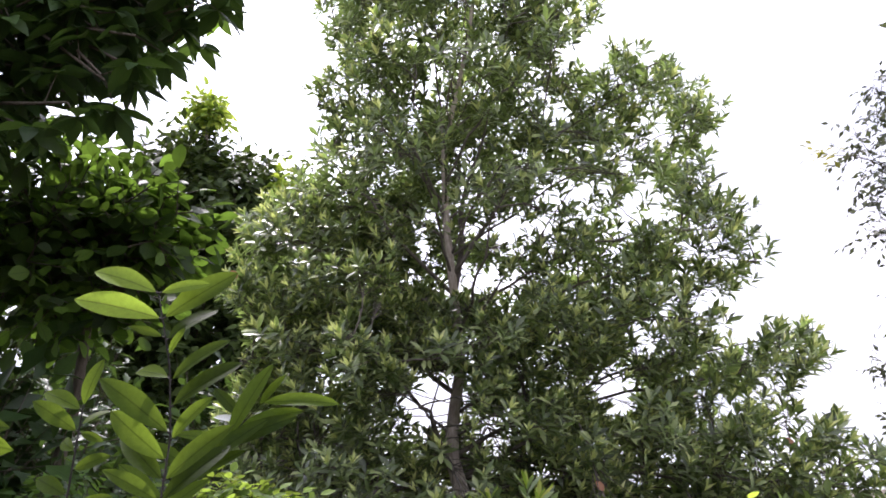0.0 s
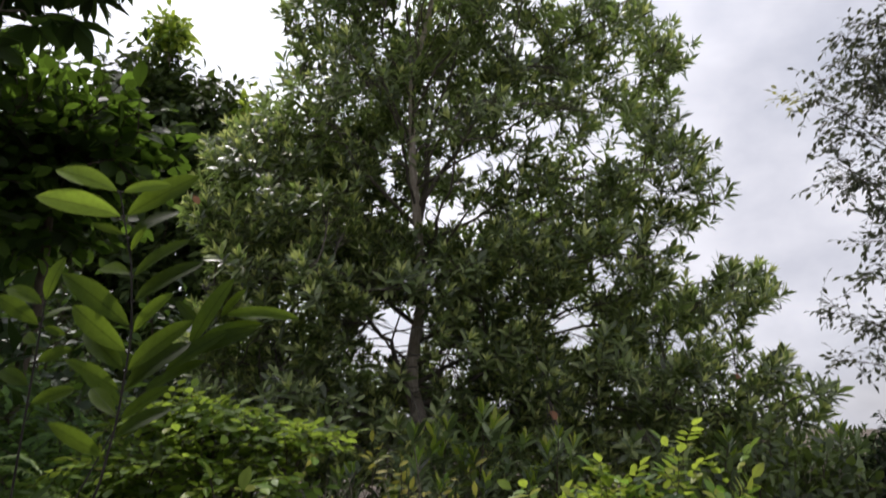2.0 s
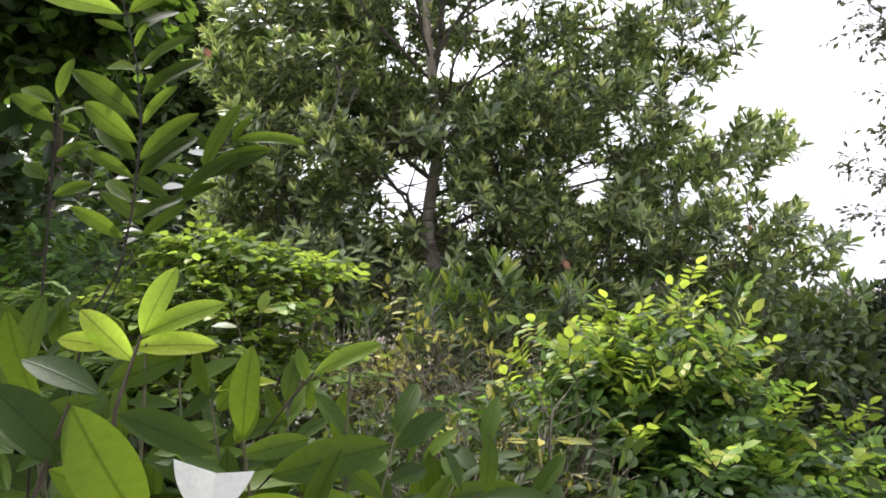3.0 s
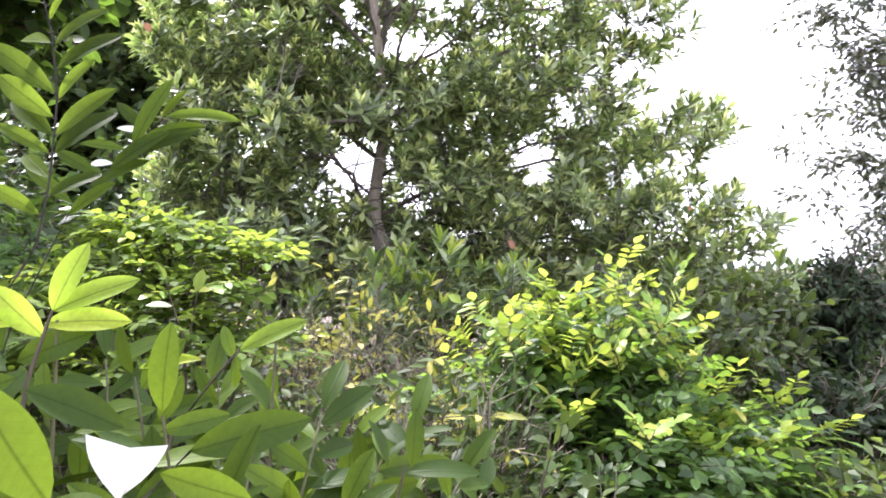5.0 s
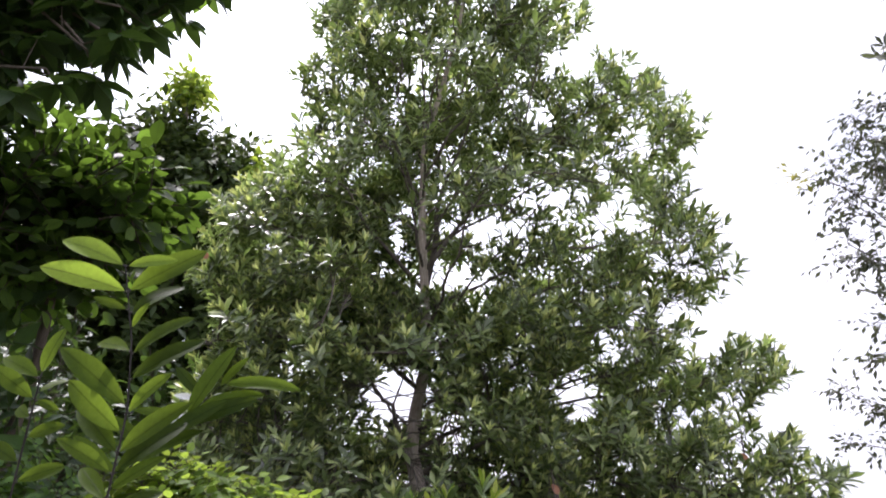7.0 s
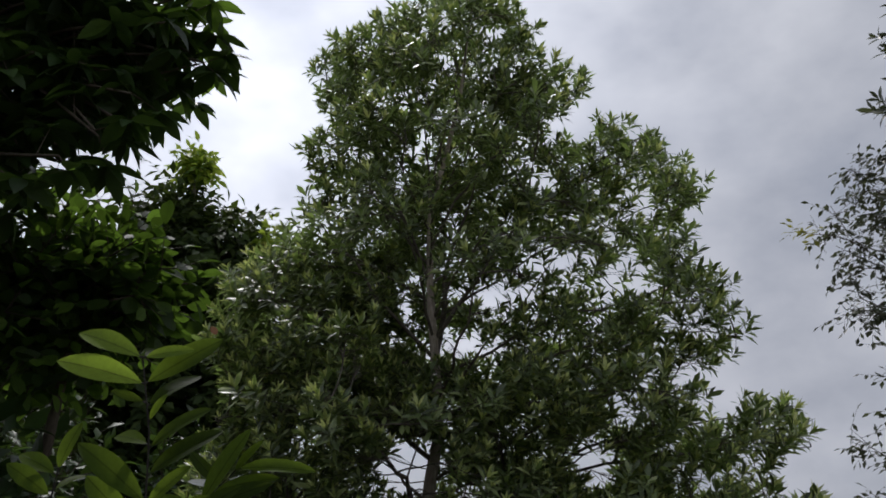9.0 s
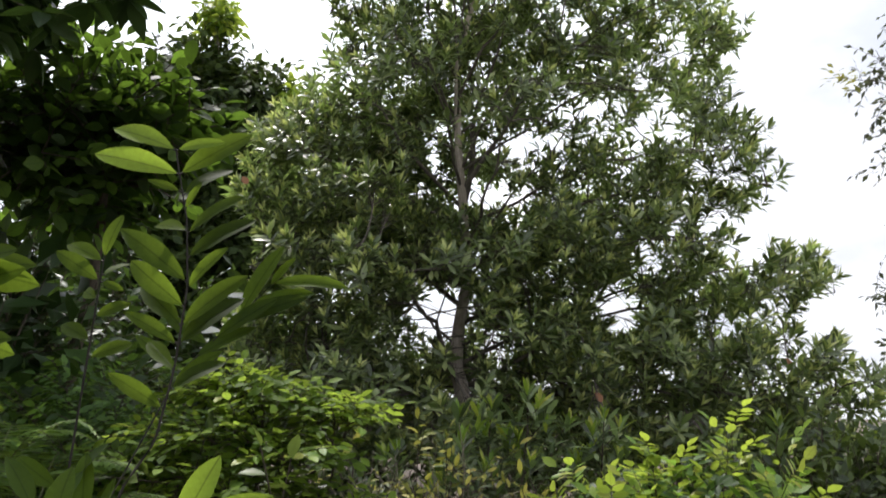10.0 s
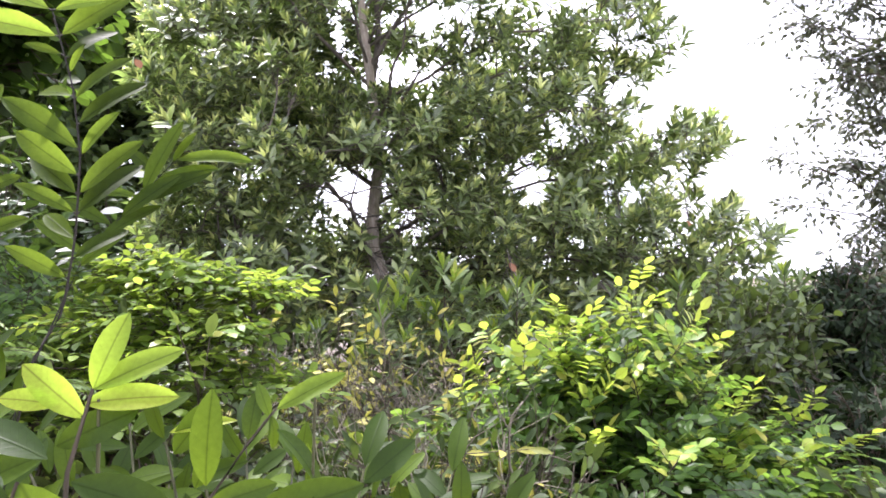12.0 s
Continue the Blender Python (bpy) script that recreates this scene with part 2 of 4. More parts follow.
DARK_TWIG = bark_material("dark_stem", (0.012, 0.010, 0.007), (0.034, 0.027, 0.020), scale=25)
GREEN_TWIG = bark_material("green_stem", (0.06, 0.06, 0.03), (0.12, 0.12, 0.05), scale=25, rough=0.6)
DEAD_TWIG = bark_material("dead_twig", (0.11, 0.095, 0.065), (0.33, 0.30, 0.22), scale=18)
SOIL = bark_material("soil", (0.045, 0.032, 0.02), (0.13, 0.095, 0.06), scale=3.0, stretch=1.0)


# ---- tools for plants ----
def unit(v):
    v = np.asarray(v, float)
    return v / max(np.linalg.norm(v), 1e-9)


def frame_of(at, way, up, size, width=1.0):
    """The pose of a leaf whose base is at a place, that points along way and shows its face to up."""
    y = unit(way)
    z = np.asarray(up, float) - np.dot(up, y) * y
    z = unit(z) if np.linalg.norm(z) > 1e-4 else unit(np.cross(y, (0.3, 1, 0.2)))
    x = np.cross(y, z)
    m = np.eye(4)
    m[:3, 0], m[:3, 1], m[:3, 2], m[:3, 3] = x * size * width, y * size, z * size, at
    return m


def blade(width, steps=4, fold=0.25, droop=0.18, widest=0.5, tip=1.0, wave=0.0):
    """A leaf blade one unit long: outline, folded along the midrib, arched towards its tip."""
    v, uv, f = [], [], []
    for i in range(steps + 1):
        t = i / steps
        w = max(0.5 * width * math.sin(math.pi * min(1.0, t ** (math.log(0.5) / math.log(widest)))) ** (0.78 * tip), 0.02 * width)
        z = -droop * t * t
        rip = wave * math.sin(t * 9.0)
        v += [(-w, t, z + fold * w + rip), (0, t, z), (w, t, z + fold * w - rip)]
        uv += [(0.5 - w / width, t), (0.5, t), (0.5 + w / width, t)]
    for i in range(steps):
        a = 3 * i
        f += [(a, a + 1, a + 4, a + 3), (a + 1, a + 2, a + 5, a + 4)]
    return np.array(v), np.array(f), np.array(uv)


def mesh_of(name, verts, quads, uvs, material):
    me = bpy.data.meshes.new(name)
    nf = len(quads)
    me.vertices.add(len(verts))
    me.vertices.foreach_set("co", np.ascontiguousarray(verts, np.float32).ravel())
    me.loops.add(nf * 4)
    me.loops.foreach_set("vertex_index", np.ascontiguousarray(quads, np.int32).ravel())
    me.polygons.add(nf)
    me.polygons.foreach_set("loop_start", np.arange(0, nf * 4, 4, dtype=np.int32))
    me.polygons.foreach_set("use_smooth", np.ones(nf, bool))
    if uvs is not None:
        layer = me.uv_layers.new(name="UVMap")
        layer.data.foreach_set("uv", np.ascontiguousarray(np.asarray(uvs)[np.asarray(quads).ravel()], np.float32).ravel())
    me.update()
    me.validate()
    me.materials.append(material)
    return me


def child(ob, parent):
    if parent:
        ob.parent = parent
        ob.matrix_parent_inverse = Matrix.Translation(-parent.location)
    return ob


def foliage(name, shape, poses, material, parent, label=""):
    """Many leaves joined in one mesh."""
    if not len(poses):
        return None
    v, f, uv = shape
    m = np.asarray(poses)
    verts = np.einsum("nij,kj->nki", m[:, :3, :3], v) + m[:, None, :3, 3]
    quads = f[None] + (np.arange(len(m)) * len(v))[:, None, None]
    ob = new(name, mesh_of(name, verts.reshape(-1, 3), quads.reshape(-1, 4), np.tile(uv, (len(m), 1)), material))
    return tagged(child(ob, parent), label=label, kind="stuff")


def leaves(name, shape, poses, material, parent):
    """Leaves that can be picked apart: each an object, all on one mesh."""
    me = mesh_of(name, *shape, material)
    for p in poses:
        ob = new(name, me)
        ob.matrix_basis = Matrix(np.asarray(p).tolist())
        child(ob, parent)


def grown(name, shape, poses, material, parent, singles=300, stuff="foliage"):
    """The leaves that hang nearest to the front of the plant singly, the rest joined."""
    poses = sorted(poses, key=lambda p: p[1, 3])
    leaves(name, shape, poses[:singles], material, parent)
    foliage(stuff, shape, poses[singles:], material, parent)


class Wood:
    """Tapered round stems and twigs, gathered into one mesh."""

    def __init__(self):
        self.v, self.f = [], []

    def tube(self, pts, r0, r1, sides=6):
        pts = np.asarray(pts, float)
        base = len(self.v)
        for i, p in enumerate(pts):
            d = unit(pts[min(i + 1, len(pts) - 1)] - pts[max(i - 1, 0)])
            a = unit(np.cross(d, (0, 0, 1) if abs(d[2]) < 0.9 else (1, 0, 0)))
            b = np.cross(d, a)
            r = r0 + (r1 - r0) * i / (len(pts) - 1)
            for k in range(sides):
                t = 2 * math.pi * k / sides
                self.v.append(p + r * (math.cos(t) * a + math.sin(t) * b))
        for i in range(len(pts) - 1):
            for k in range(sides):
                o, n = base + i * sides, (k + 1) % sides
                self.f.append((o + k, o + n, o + sides + n, o + sides + k))
        return self

    def done(self, name, material, parent, label=""):
        if not self.f:
            return None
        ob = new(name, mesh_of(name, np.array(self.v), np.array(self.f), None, material))
        return tagged(child(ob, parent), label=label)


def bough(p0, p1, sag, n, rng, jitter=0.04):
    """A line of points from p0 to p1 that arches by sag and wanders a little."""
    p0, p1 = np.asarray(p0, float), np.asarray(p1, float)
    t = np.linspace(0, 1, n)[:, None]
    pts = p0 + (p1 - p0) * t
    pts[:, 2] += (4 * t * (1 - t))[:, 0] * sag
    wander = np.cumsum(rng.normal(0, jitter, (n, 3)), 0) * (t * (1 - t) * 2)
    return pts + wander * np.linalg.norm(p1 - p0) ** 0.5


def along(pts, s):
    """The place and the way at the share s of a line of points."""
    x = s * (len(pts) - 1)
    i = min(int(x), len(pts) - 2)
    return pts[i] + (pts[i + 1] - pts[i]) * (x - i), unit(pts[i + 1] - pts[i])


def plant(name, label, category, at, group=""):
    ob = new(name)
    ob.location = at
    ob.empty_display_size = 0.2
    return tagged(ob, label=label, category=category, group=group)


# ---- ground ----
def ground_sheet():
    xs = np.concatenate([[-900, -300, -90, -40], np.linspace(-20, 20, 61), [40, 90, 300, 900]])
    ys = np.concatenate([[-600, -120, -30, -12], np.linspace(-6, 26, 49), [40, 80, 200, 600, 1500]])
    v = [(x, y, 0.10 * noise.noise((x * 0.5, y * 0.5, 0)) + 0.04 * noise.noise((x * 2, y * 2, 3)) if abs(x) < 21 and -7 < y < 27 else 0.0) for y in ys for x in xs]
    w = len(xs)
    f = [(j * w + i, j * w + i + 1, (j + 1) * w + i + 1, (j + 1) * w + i) for j in range(len(ys) - 1) for i in range(w - 1)]
    ob = new("ground", mesh_of("ground", np.array(v), np.array(f), None, SOIL))
    tagged(ob, label="brown forest soil under dense green undergrowth", category="ground", kind="structure")


ground_sheet()

ROSETTE = blade(0.31, steps=3, fold=0.30, droop=0.16, widest=0.62, tip=0.72)
PLAIN = blade(0.31, steps=2, fold=0.30, droop=0.16, widest=0.58, tip=0.8)
WHORLED = blade(0.25, steps=4, fold=0.30, droop=0.12, widest=0.58, tip=0.75)
LANCE = blade(0.31, steps=10, fold=0.34, droop=0.20, widest=0.52, tip=0.82, wave=0.008)
OVAL = blade(0.56, steps=4, fold=0.22, droop=0.12, widest=0.5)
ROUND = blade(0.66, steps=5, fold=0.18, droop=0.15, widest=0.58, tip=0.8)
POINTED = blade(0.50, steps=3, fold=0.26, droop=0.16, widest=0.42, tip=1.05)
LEAFLET = blade(0.54, steps=3, fold=0.16, droop=0.14, widest=0.46, tip=0.85)
SMALL = blade(0.48, steps=2, fold=0.25, droop=0.1, widest=0.45)
HANGING = blade(0.44, steps=4, fold=0.25, droop=0.2, widest=0.45, tip=1.2)
DENSE = blade(0.46, steps=2, fold=0.25, droop=0.2, widest=0.5)
UP = np.array((0.0, 0.0, 1.0))


def turned(rng):
    return rng.uniform(0, 2 * math.pi)


def rosette(at, axis, size, rng, old, young, count=9, tender=0.35, wide=58):
    """Leaves set in a whorl round a twig's end, the outer ones spread or hanging, the inner ones upright."""
    axis = unit(axis)
    a = unit(np.cross(axis, (0.31, 0.9, 0.2)))
    b = np.cross(axis, a)
    spin = turned(rng)
    for k in range(count):
        back = 1 - k / count
        t, p = spin + 2.4 * k, radians(rng.uniform(14, 40) + wide * back ** 1.3)
        out = math.cos(t) * a + math.sin(t) * b
        way = math.cos(p) * axis + math.sin(p) * out + np.array((0, 0, -0.10 * back))
        old.append(frame_of(at - axis * size * 0.7 * back, way, axis + out * 0.25 + rng.normal(0, 0.15, 3), size * rng.uniform(0.7, 1.12)))
    if rng.random() < tender:
        for k in range(5):
            t, p = spin + 1.26 * k + 0.5, radians(rng.uniform(8, 36))
            way = math.cos(p) * axis + math.sin(p) * (math.cos(t) * a + math.sin(t) * b)
            young.append(frame_of(at, way, axis, size * rng.uniform(0.6, 0.95), 0.85))


# ---- the tall tree ----
def tall_tree():
    rng = np.random.default_rng(7)
    thing = plant("tall_tree", "tall leafy tree with grey trunk and whorled dark green leaves", "tree", (0.3, 10.0, 0))
    line = [(0.34, 0.0), (0.27, 1.1), (0.20, 1.6), (0.07, 2.05), (0.12, 2.6), (0.21, 3.1), (0.12, 4.2), (0.05, 4.9), (0.02, 6.1), (0.25, 7.1), (0.42, 8.0), (0.5, 8.8), (0.6, 9.8)]
    zs, xs = [p[1] for p in line], [p[0] for p in line]
    hs = np.linspace(0, 9.8, 40)
    ax = np.interp(hs, zs, xs)
    axis = np.stack([ax, 10.0 + 0.05 * np.sin(hs), hs], 1)
    stem = Wood()
    radius = np.interp(hs, [0, 2.5, 5, 8, 9.8], [0.13, 0.082, 0.050, 0.028, 0.01])
    for i in range(len(hs) - 1):
        stem.tube(axis[i : i + 2], radius[i], radius[i + 1], 10)
    stem.done("trunk", LIT_PALE_BARK, thing, "pale grey bark lightened as if lit from the front, smooth and slightly crooked")

    def on_trunk(z):
        i = int(np.clip(np.searchsorted(hs, z), 1, len(hs) - 1))
        return axis[i], radius[i]

    # main limbs: height on the trunk, then the tip's x, y and height
    limbs = [(1.5, 5.1, 9.6, 1.9), (1.7, 4.7, 9.7, 3.0), (1.9, 4.6, 10.0, 3.55), (3.0, 3.0, 9.8, 3.6), (3.2, 3.95, 9.7, 4.35), (3.6, 3.9, 10.0, 5.0),
             (4.3, 3.7, 10.0, 6.5), (4.9, 3.1, 9.9, 7.35), (6.1, 2.2, 9.8, 8.1), (7.1, 1.5, 10, 9.0), (8.0, 0.9, 10, 9.6),
             (1.4, -2.4, 9.6, 2.2), (3.05, -2.4, 9.4, 3.1), (3.0, -2.6, 9.6, 4.1), (3.6, -2.4, 9.8, 4.9), (4.6, -1.9, 10, 5.9), (5.2, -1.7, 9.9, 6.7),
             (6.2, -1.5, 10, 7.9), (6.9, -1.2, 9.9, 8.7), (8.0, -0.5, 10, 9.4)]
    for k in range(24):
        z0 = 1.2 + 7.4 * (k + 0.5) / 24
        if 1.9 < z0 < 2.9:
            continue
        a = 2.399 * k + 1.1
        reach = np.interp(z0, [1, 2.9, 5, 7, 9], [2.4, 2.3, 2.0, 1.4, 0.6])
        limbs.append((z0, 0.15 + 0.5 * math.cos(a) * reach, 10 + np.sign(math.sin(a)) * reach * (0.6 + 0.4 * abs(math.sin(a))), z0 + 0.55 * reach + 0.2))
    old, young, lines = [], [], []
    for z0, x, y, z in limbs:
        p, r = on_trunk(z0)
        reach = math.hypot(x - p[0], y - p[1])
        lines.append((bough(p, (x, y, z), 0.05 * reach, 12, rng, 0.06), max(0.012, 0.36 * r), Wood()))
        lines[-1][2].tube(lines[-1][0], lines[-1][1], 0.006, 6)
    # the stout limbs that show round the fork, and the steep ones beside the upper trunk
    for z0, tip, r in ((2.55, (-1.5, 9.5, 3.7), 0.036), (2.5, (1.9, 9.5, 3.4), 0.026), (2.2, (-0.9, 9.6, 3.0), 0.022), (2.1, (1.5, 9.4, 2.5), 0.02), (4.0, (0.65, 9.8, 6.6), 0.045), (4.2, (2.1, 9.5, 6.4), 0.034),
                       (3.9, (-1.5, 9.5, 5.8), 0.03), (3.2, (1.2, 9.4, 4.6), 0.024), (5.0, (-0.9, 9.6, 7.2), 0.022), (5.4, (1.4, 9.5, 7.6), 0.022), (6.0, (-0.4, 9.6, 8.2), 0.016)):
        pts = bough(on_trunk(z0)[0], tip, 0.05, 12, rng, 0.04)
        lines.append((pts, r, Wood().tube(pts, r, 0.008, 7)))
    joints = np.concatenate([l[0][2:] for l in lines])
    owner = np.repeat(np.arange(len(lines)), 10)
    # the crown's outline fitted to the camera's view: reach to either side by height
    zr = [0.9, 1.5, 2.1, 2.33, 2.72, 2.95, 3.1, 3.4, 3.66, 3.8, 3.95, 4.1, 4.6, 5.1, 5.3, 5.6, 6.2, 6.6, 7.0, 7.55, 7.62, 7.8, 8.1, 8.3, 8.65, 8.85, 9.15, 9.75, 10.1]
    xr = [4.6, 5.1, 5.4, 5.0, 4.3, 4.4, 4.9, 4.95, 4.5, 2.9, 3.2, 3.9, 4.2, 4.15, 3.75, 3.85, 3.6, 4.05, 3.5, 3.2, 2.25, 2.25, 2.5, 2.4, 1.9, 1.5, 1.6, 1.0, 0.75]
    zl = [0.9, 2.3, 2.8, 3.35, 3.85, 4.3, 4.7, 5.25, 5.5, 5.8, 6.2, 6.55, 6.65, 6.95, 7.2, 7.6, 7.75, 7.85, 8.4, 8.85, 9.1, 9.3, 9.65, 10.1]
    xl = [-2.4, -2.75, -2.6, -2.4, -2.75, -2.85, -2.75, -2.6, -2.15, -2.1, -1.75, -1.5, -1.85, -1.9, -1.6, -1.65, -1.4, -1.7, -1.75, -1.45, -1.15, -0.7, -0.5, 0.0]
    # openings in the crown, fitted to the same view: x, height and half sizes
    gaps = [(-0.22, 2.64, 0.36, 0.31), (2.06, 2.75, 0.20, 0.28), (0.52, 2.3, 0.12, 0.2), (3.4, 4.85, 0.22, 0.1), (2.12, 7.4, 0.26, 0.34), (0.36, 4.18, 0.13, 0.15), (0.92, 4.1, 0.13, 0.14), (2.42, 5.15, 0.14, 0.1), (0.75, 4.85, 0.2, 0.14)]

    def inside(p, edge):
        k = 9.8 / p[1]
        x, z = p[0] * k, 1.55 + (p[2] - 1.55) * k
        if not np.interp(z, zl, xl) + edge < x < np.interp(z, zr, xr) - edge:
            return False
        return all(((x - gx) / (rx + max(edge, 0))) ** 2 + ((z - gz) / (rz + max(edge, 0))) ** 2 > rng.uniform(0.6, 1.0) for gx, gz, rx, rz in gaps)

    # clumps of foliage all through the crown, each carried by a branch from the limb nearest below it
    spots = [l[0][-1] for l in lines]
    for k in range(600):
        z, u, v = 0.9 + 9.1 * ((k * 0.7548777) % 1.0), (k * 0.5698403) % 1.0, (k * 0.3819660) % 1.0
        a, b = np.interp(z, zl, xl), np.interp(z, zr, xr)
        if rng.random() > (b - a) / 7.0 * np.interp(z, [2, 4, 6, 9], [0.95, 0.82, 0.74, 0.88]):
            continue
        deep = min(2.2, 0.36 * (b - a)) * math.sqrt(max(0.05, 1 - 0.8 * (2 * u - 1) ** 2))
        if abs(a + (b - a) * u - 0.1) < 0.36 and v < 0.5 and z > 3.9 and k % 4:
            continue  # the trunk shows between the front clumps
        s = np.array((a + (b - a) * u, 10 + deep * (2 * v - 1), z))
        if inside(s, 0.08):
            spots.append(s)
    for k in range(150):  # the dense lower half
        u, v, w = (k * 0.7548777) % 1.0, (k * 0.5698403) % 1.0, (k * 0.3819660) % 1.0
        z = 1.2 + 3.0 * w
        s = np.array((np.interp(z, zl, xl) * (1 - u) + u * np.interp(z, zr, xr) * 0.85, 9.0 + 3.2 * v, z))
        if inside(s, 0.08):
            spots.append(s)
    for k in range(34):  # behind the trunk
        u, v, w = (k * 0.7548777) % 1.0, (k * 0.5698403) % 1.0, (k * 0.3819660) % 1.0
        s = np.array((-0.8 + 1.9 * u, 10.35 + 1.2 * v, 3.3 + 4.2 * w))
        if inside(s, 0.08):
            spots.append(s)
    for k in range(56):  # the full side towards the dense tree
        u, v, w = (k * 0.7548777) % 1.0, (k * 0.5698403) % 1.0, (k * 0.3819660) % 1.0
        s = np.array((-2.5 + 2.0 * u, 10.0 + 1.6 * v, 3.7 + 2.0 * w))
        if inside(s, 0.08):
            spots.append(s)
    for s in spots:
        gap = np.linalg.norm(joints - s, axis=1) + np.where(joints[:, 2] > s[2] + 0.1, 0.8, 0)
        near = int(np.argmin(gap))
        wood = lines[owner[near]][2]
        br = bough(joints[near], s, 0.04, 6, rng, 0.04)
        wood.tube(br, 0.012, 0.005, 4)
        outward = unit(s - np.array((0.2, 10, s[2])) + np.array((0, 0, 0.3)))
        tender = 0.85 if rng.random() < 0.6 else 0.2
        # single clumps stand out of the outline, and the low outer limbs are thin
        ragged, thin = rng.uniform(-0.16, 0.20), s[0] > 3.7
        for j in range(9 if thin else 16 if s[2] < 3.6 else 14):
            far = s + rng.normal(0, 1, 3) * (0.2, 0.2, 0.14)
            if not inside(far, ragged) or (far[1] < 10 and abs(far[0] - 0.13) < 0.17 and 1.5 < far[2] < 2.9):
                continue
            q, e = along(br, rng.uniform(0.45, 1.0))
            wood.tube(bough(q, far, -0.02, 3, rng, 0.03), 0.005, 0.003, 3)
            rosette(far, unit(far - q) * 0.6 + outward * 0.5 + UP * 0.9, (0.195 if thin else 0.172) * rng.uniform(0.8, 1.2), rng, old, young, 10, tender)
    # bare low branches
    for k in range(9):
        p, r = on_trunk(1.2 + 0.09 * k)
        side = 1 if k % 3 else -1
        pts = bough(p, (side * (1.6 + 0.35 * k), 9.0 + 0.15 * k, 1.5 + 0.25 * ((k * 0.618) % 1.0)), 0.1, 10, rng, 0.06)
        bare = Wood().tube(pts, 0.016, 0.004, 5)
        for j in range(9):
            q, e = along(pts, rng.uniform(0.25, 1))
            bare.tube(bough(q, q + unit(e + rng.normal(0, 0.6, 3)) * 0.5, 0, 4, rng, 0.03), 0.005, 0.002, 3)
        bare.done("bare_limb", TWIG, thing)
    for pts, r0, wood in lines:
        wood.done("limb", LIMB_BARK, thing)
    rosette(axis[-1], UP, 0.18, rng, old, young)
    front, back = [m for m in old if m[1, 3] < 9.4], [m for m in old if m[1, 3] >= 9.4]
    grown("leaf", ROSETTE, front, TREE_LEAF, thing)
    foliage("inner_foliage", PLAIN, back, TREE_LEAF, thing)
    grown("young_leaf", PLAIN, young, TREE_YOUNG, thing, 200)
    for at in ((-2.32, 8.4, 3.95), (3.85, 9.24, 2.16), (1.5, 8.3, 1.7)):
        leaves("dead_leaf", ROUND, [frame_of(np.array(at), (0.5, -0.2, -0.6), (0.2, -1, 0.3), 0.12)], BROWN_LEAF, thing)


tall_tree()


# ---- young trees of the same kind below it ----
def young_tree(at, height, seed, size=0.225):
    rng = np.random.default_rng(seed)
    thing = plant("young_tree", "young tree with whorls of pale green leaves in the undergrowth", "tree", at, "young trees under the tall tree")
    base = np.array(at)
    stem = Wood()
    pts = bough(base, base + (rng.uniform(-0.15, 0.15), rng.uniform(-0.1, 0.1), height), 0, 8, rng, 0.03)
    stem.tube(pts, 0.018, 0.005, 6)
    old, young = [], []
    for k in range(int(7 * height)):
        s = 0.35 + 0.62 * k / (7 * height)
        p, d = along(pts, s)
        a = 2.4 * k + rng.uniform(-0.3, 0.3)
        out = np.array((math.cos(a), math.sin(a), rng.uniform(0.5, 1.1)))
        tip = p + unit(out) * rng.uniform(0.25, 0.6) * (1.25 - s)
        stem.tube([p, tip], 0.006, 0.003, 4)
        rosette(tip, unit(out) * 0.6 + UP, size, rng, old, young, 8, 0.4)
    rosette(pts[-1], UP, size, rng, old, young, 10, 1.0)
    stem.done("stem", TWIG, thing)
    grown("leaf", WHORLED, old, WHORL_LEAF, thing, 30)
    grown("young_leaf", WHORLED, young, BUSH_YOUNG, thing, 12)


for i, (x, y, h) in enumerate(((-0.5, 7.0, 1.1), (-0.05, 6.9, 1.4), (0.3, 7.2, 1.5), (0.62, 6.9, 1.62), (0.95, 7.1, 1.5), (1.3, 6.9, 1.42), (2.8, 7.3, 1.4), (3.95, 7.3, 1.45), (0.15, 6.5, 1.2))):
    young_tree((x, y, 0), h, 40 + i)


# ---- broad trees and shrubs made of twigs with leaves along them ----
def twig_leaves(p, q, rng, size, gap, out, flat=0.6, hang=0.0, spread=1.0, face=None):
    """Alternate leaves along a twig from p to q."""
    p, q = np.asarray(p, float), np.asarray(q, float)
    d = unit(q - p)
    n = max(2, int(np.linalg.norm(q - p) / gap))
    side = unit(np.cross(d, UP) + rng.normal(0, 0.25, 3))
    for k in range(n + 1):
        s = 1 if k % 2 else -1
        way = d * 0.55 + side * s * spread + rng.normal(0, 0.22, 3) + np.array((0, 0, -hang))
        if k == n:
            way = d + np.array((0, 0, -hang))
        up = UP * flat + rng.normal(0, 0.35, 3) + (d * 0.2 if face is None else face)
        out.append(frame_of(p + (q - p) * k / n, way, up, size * rng.uniform(0.7, 1.15)))


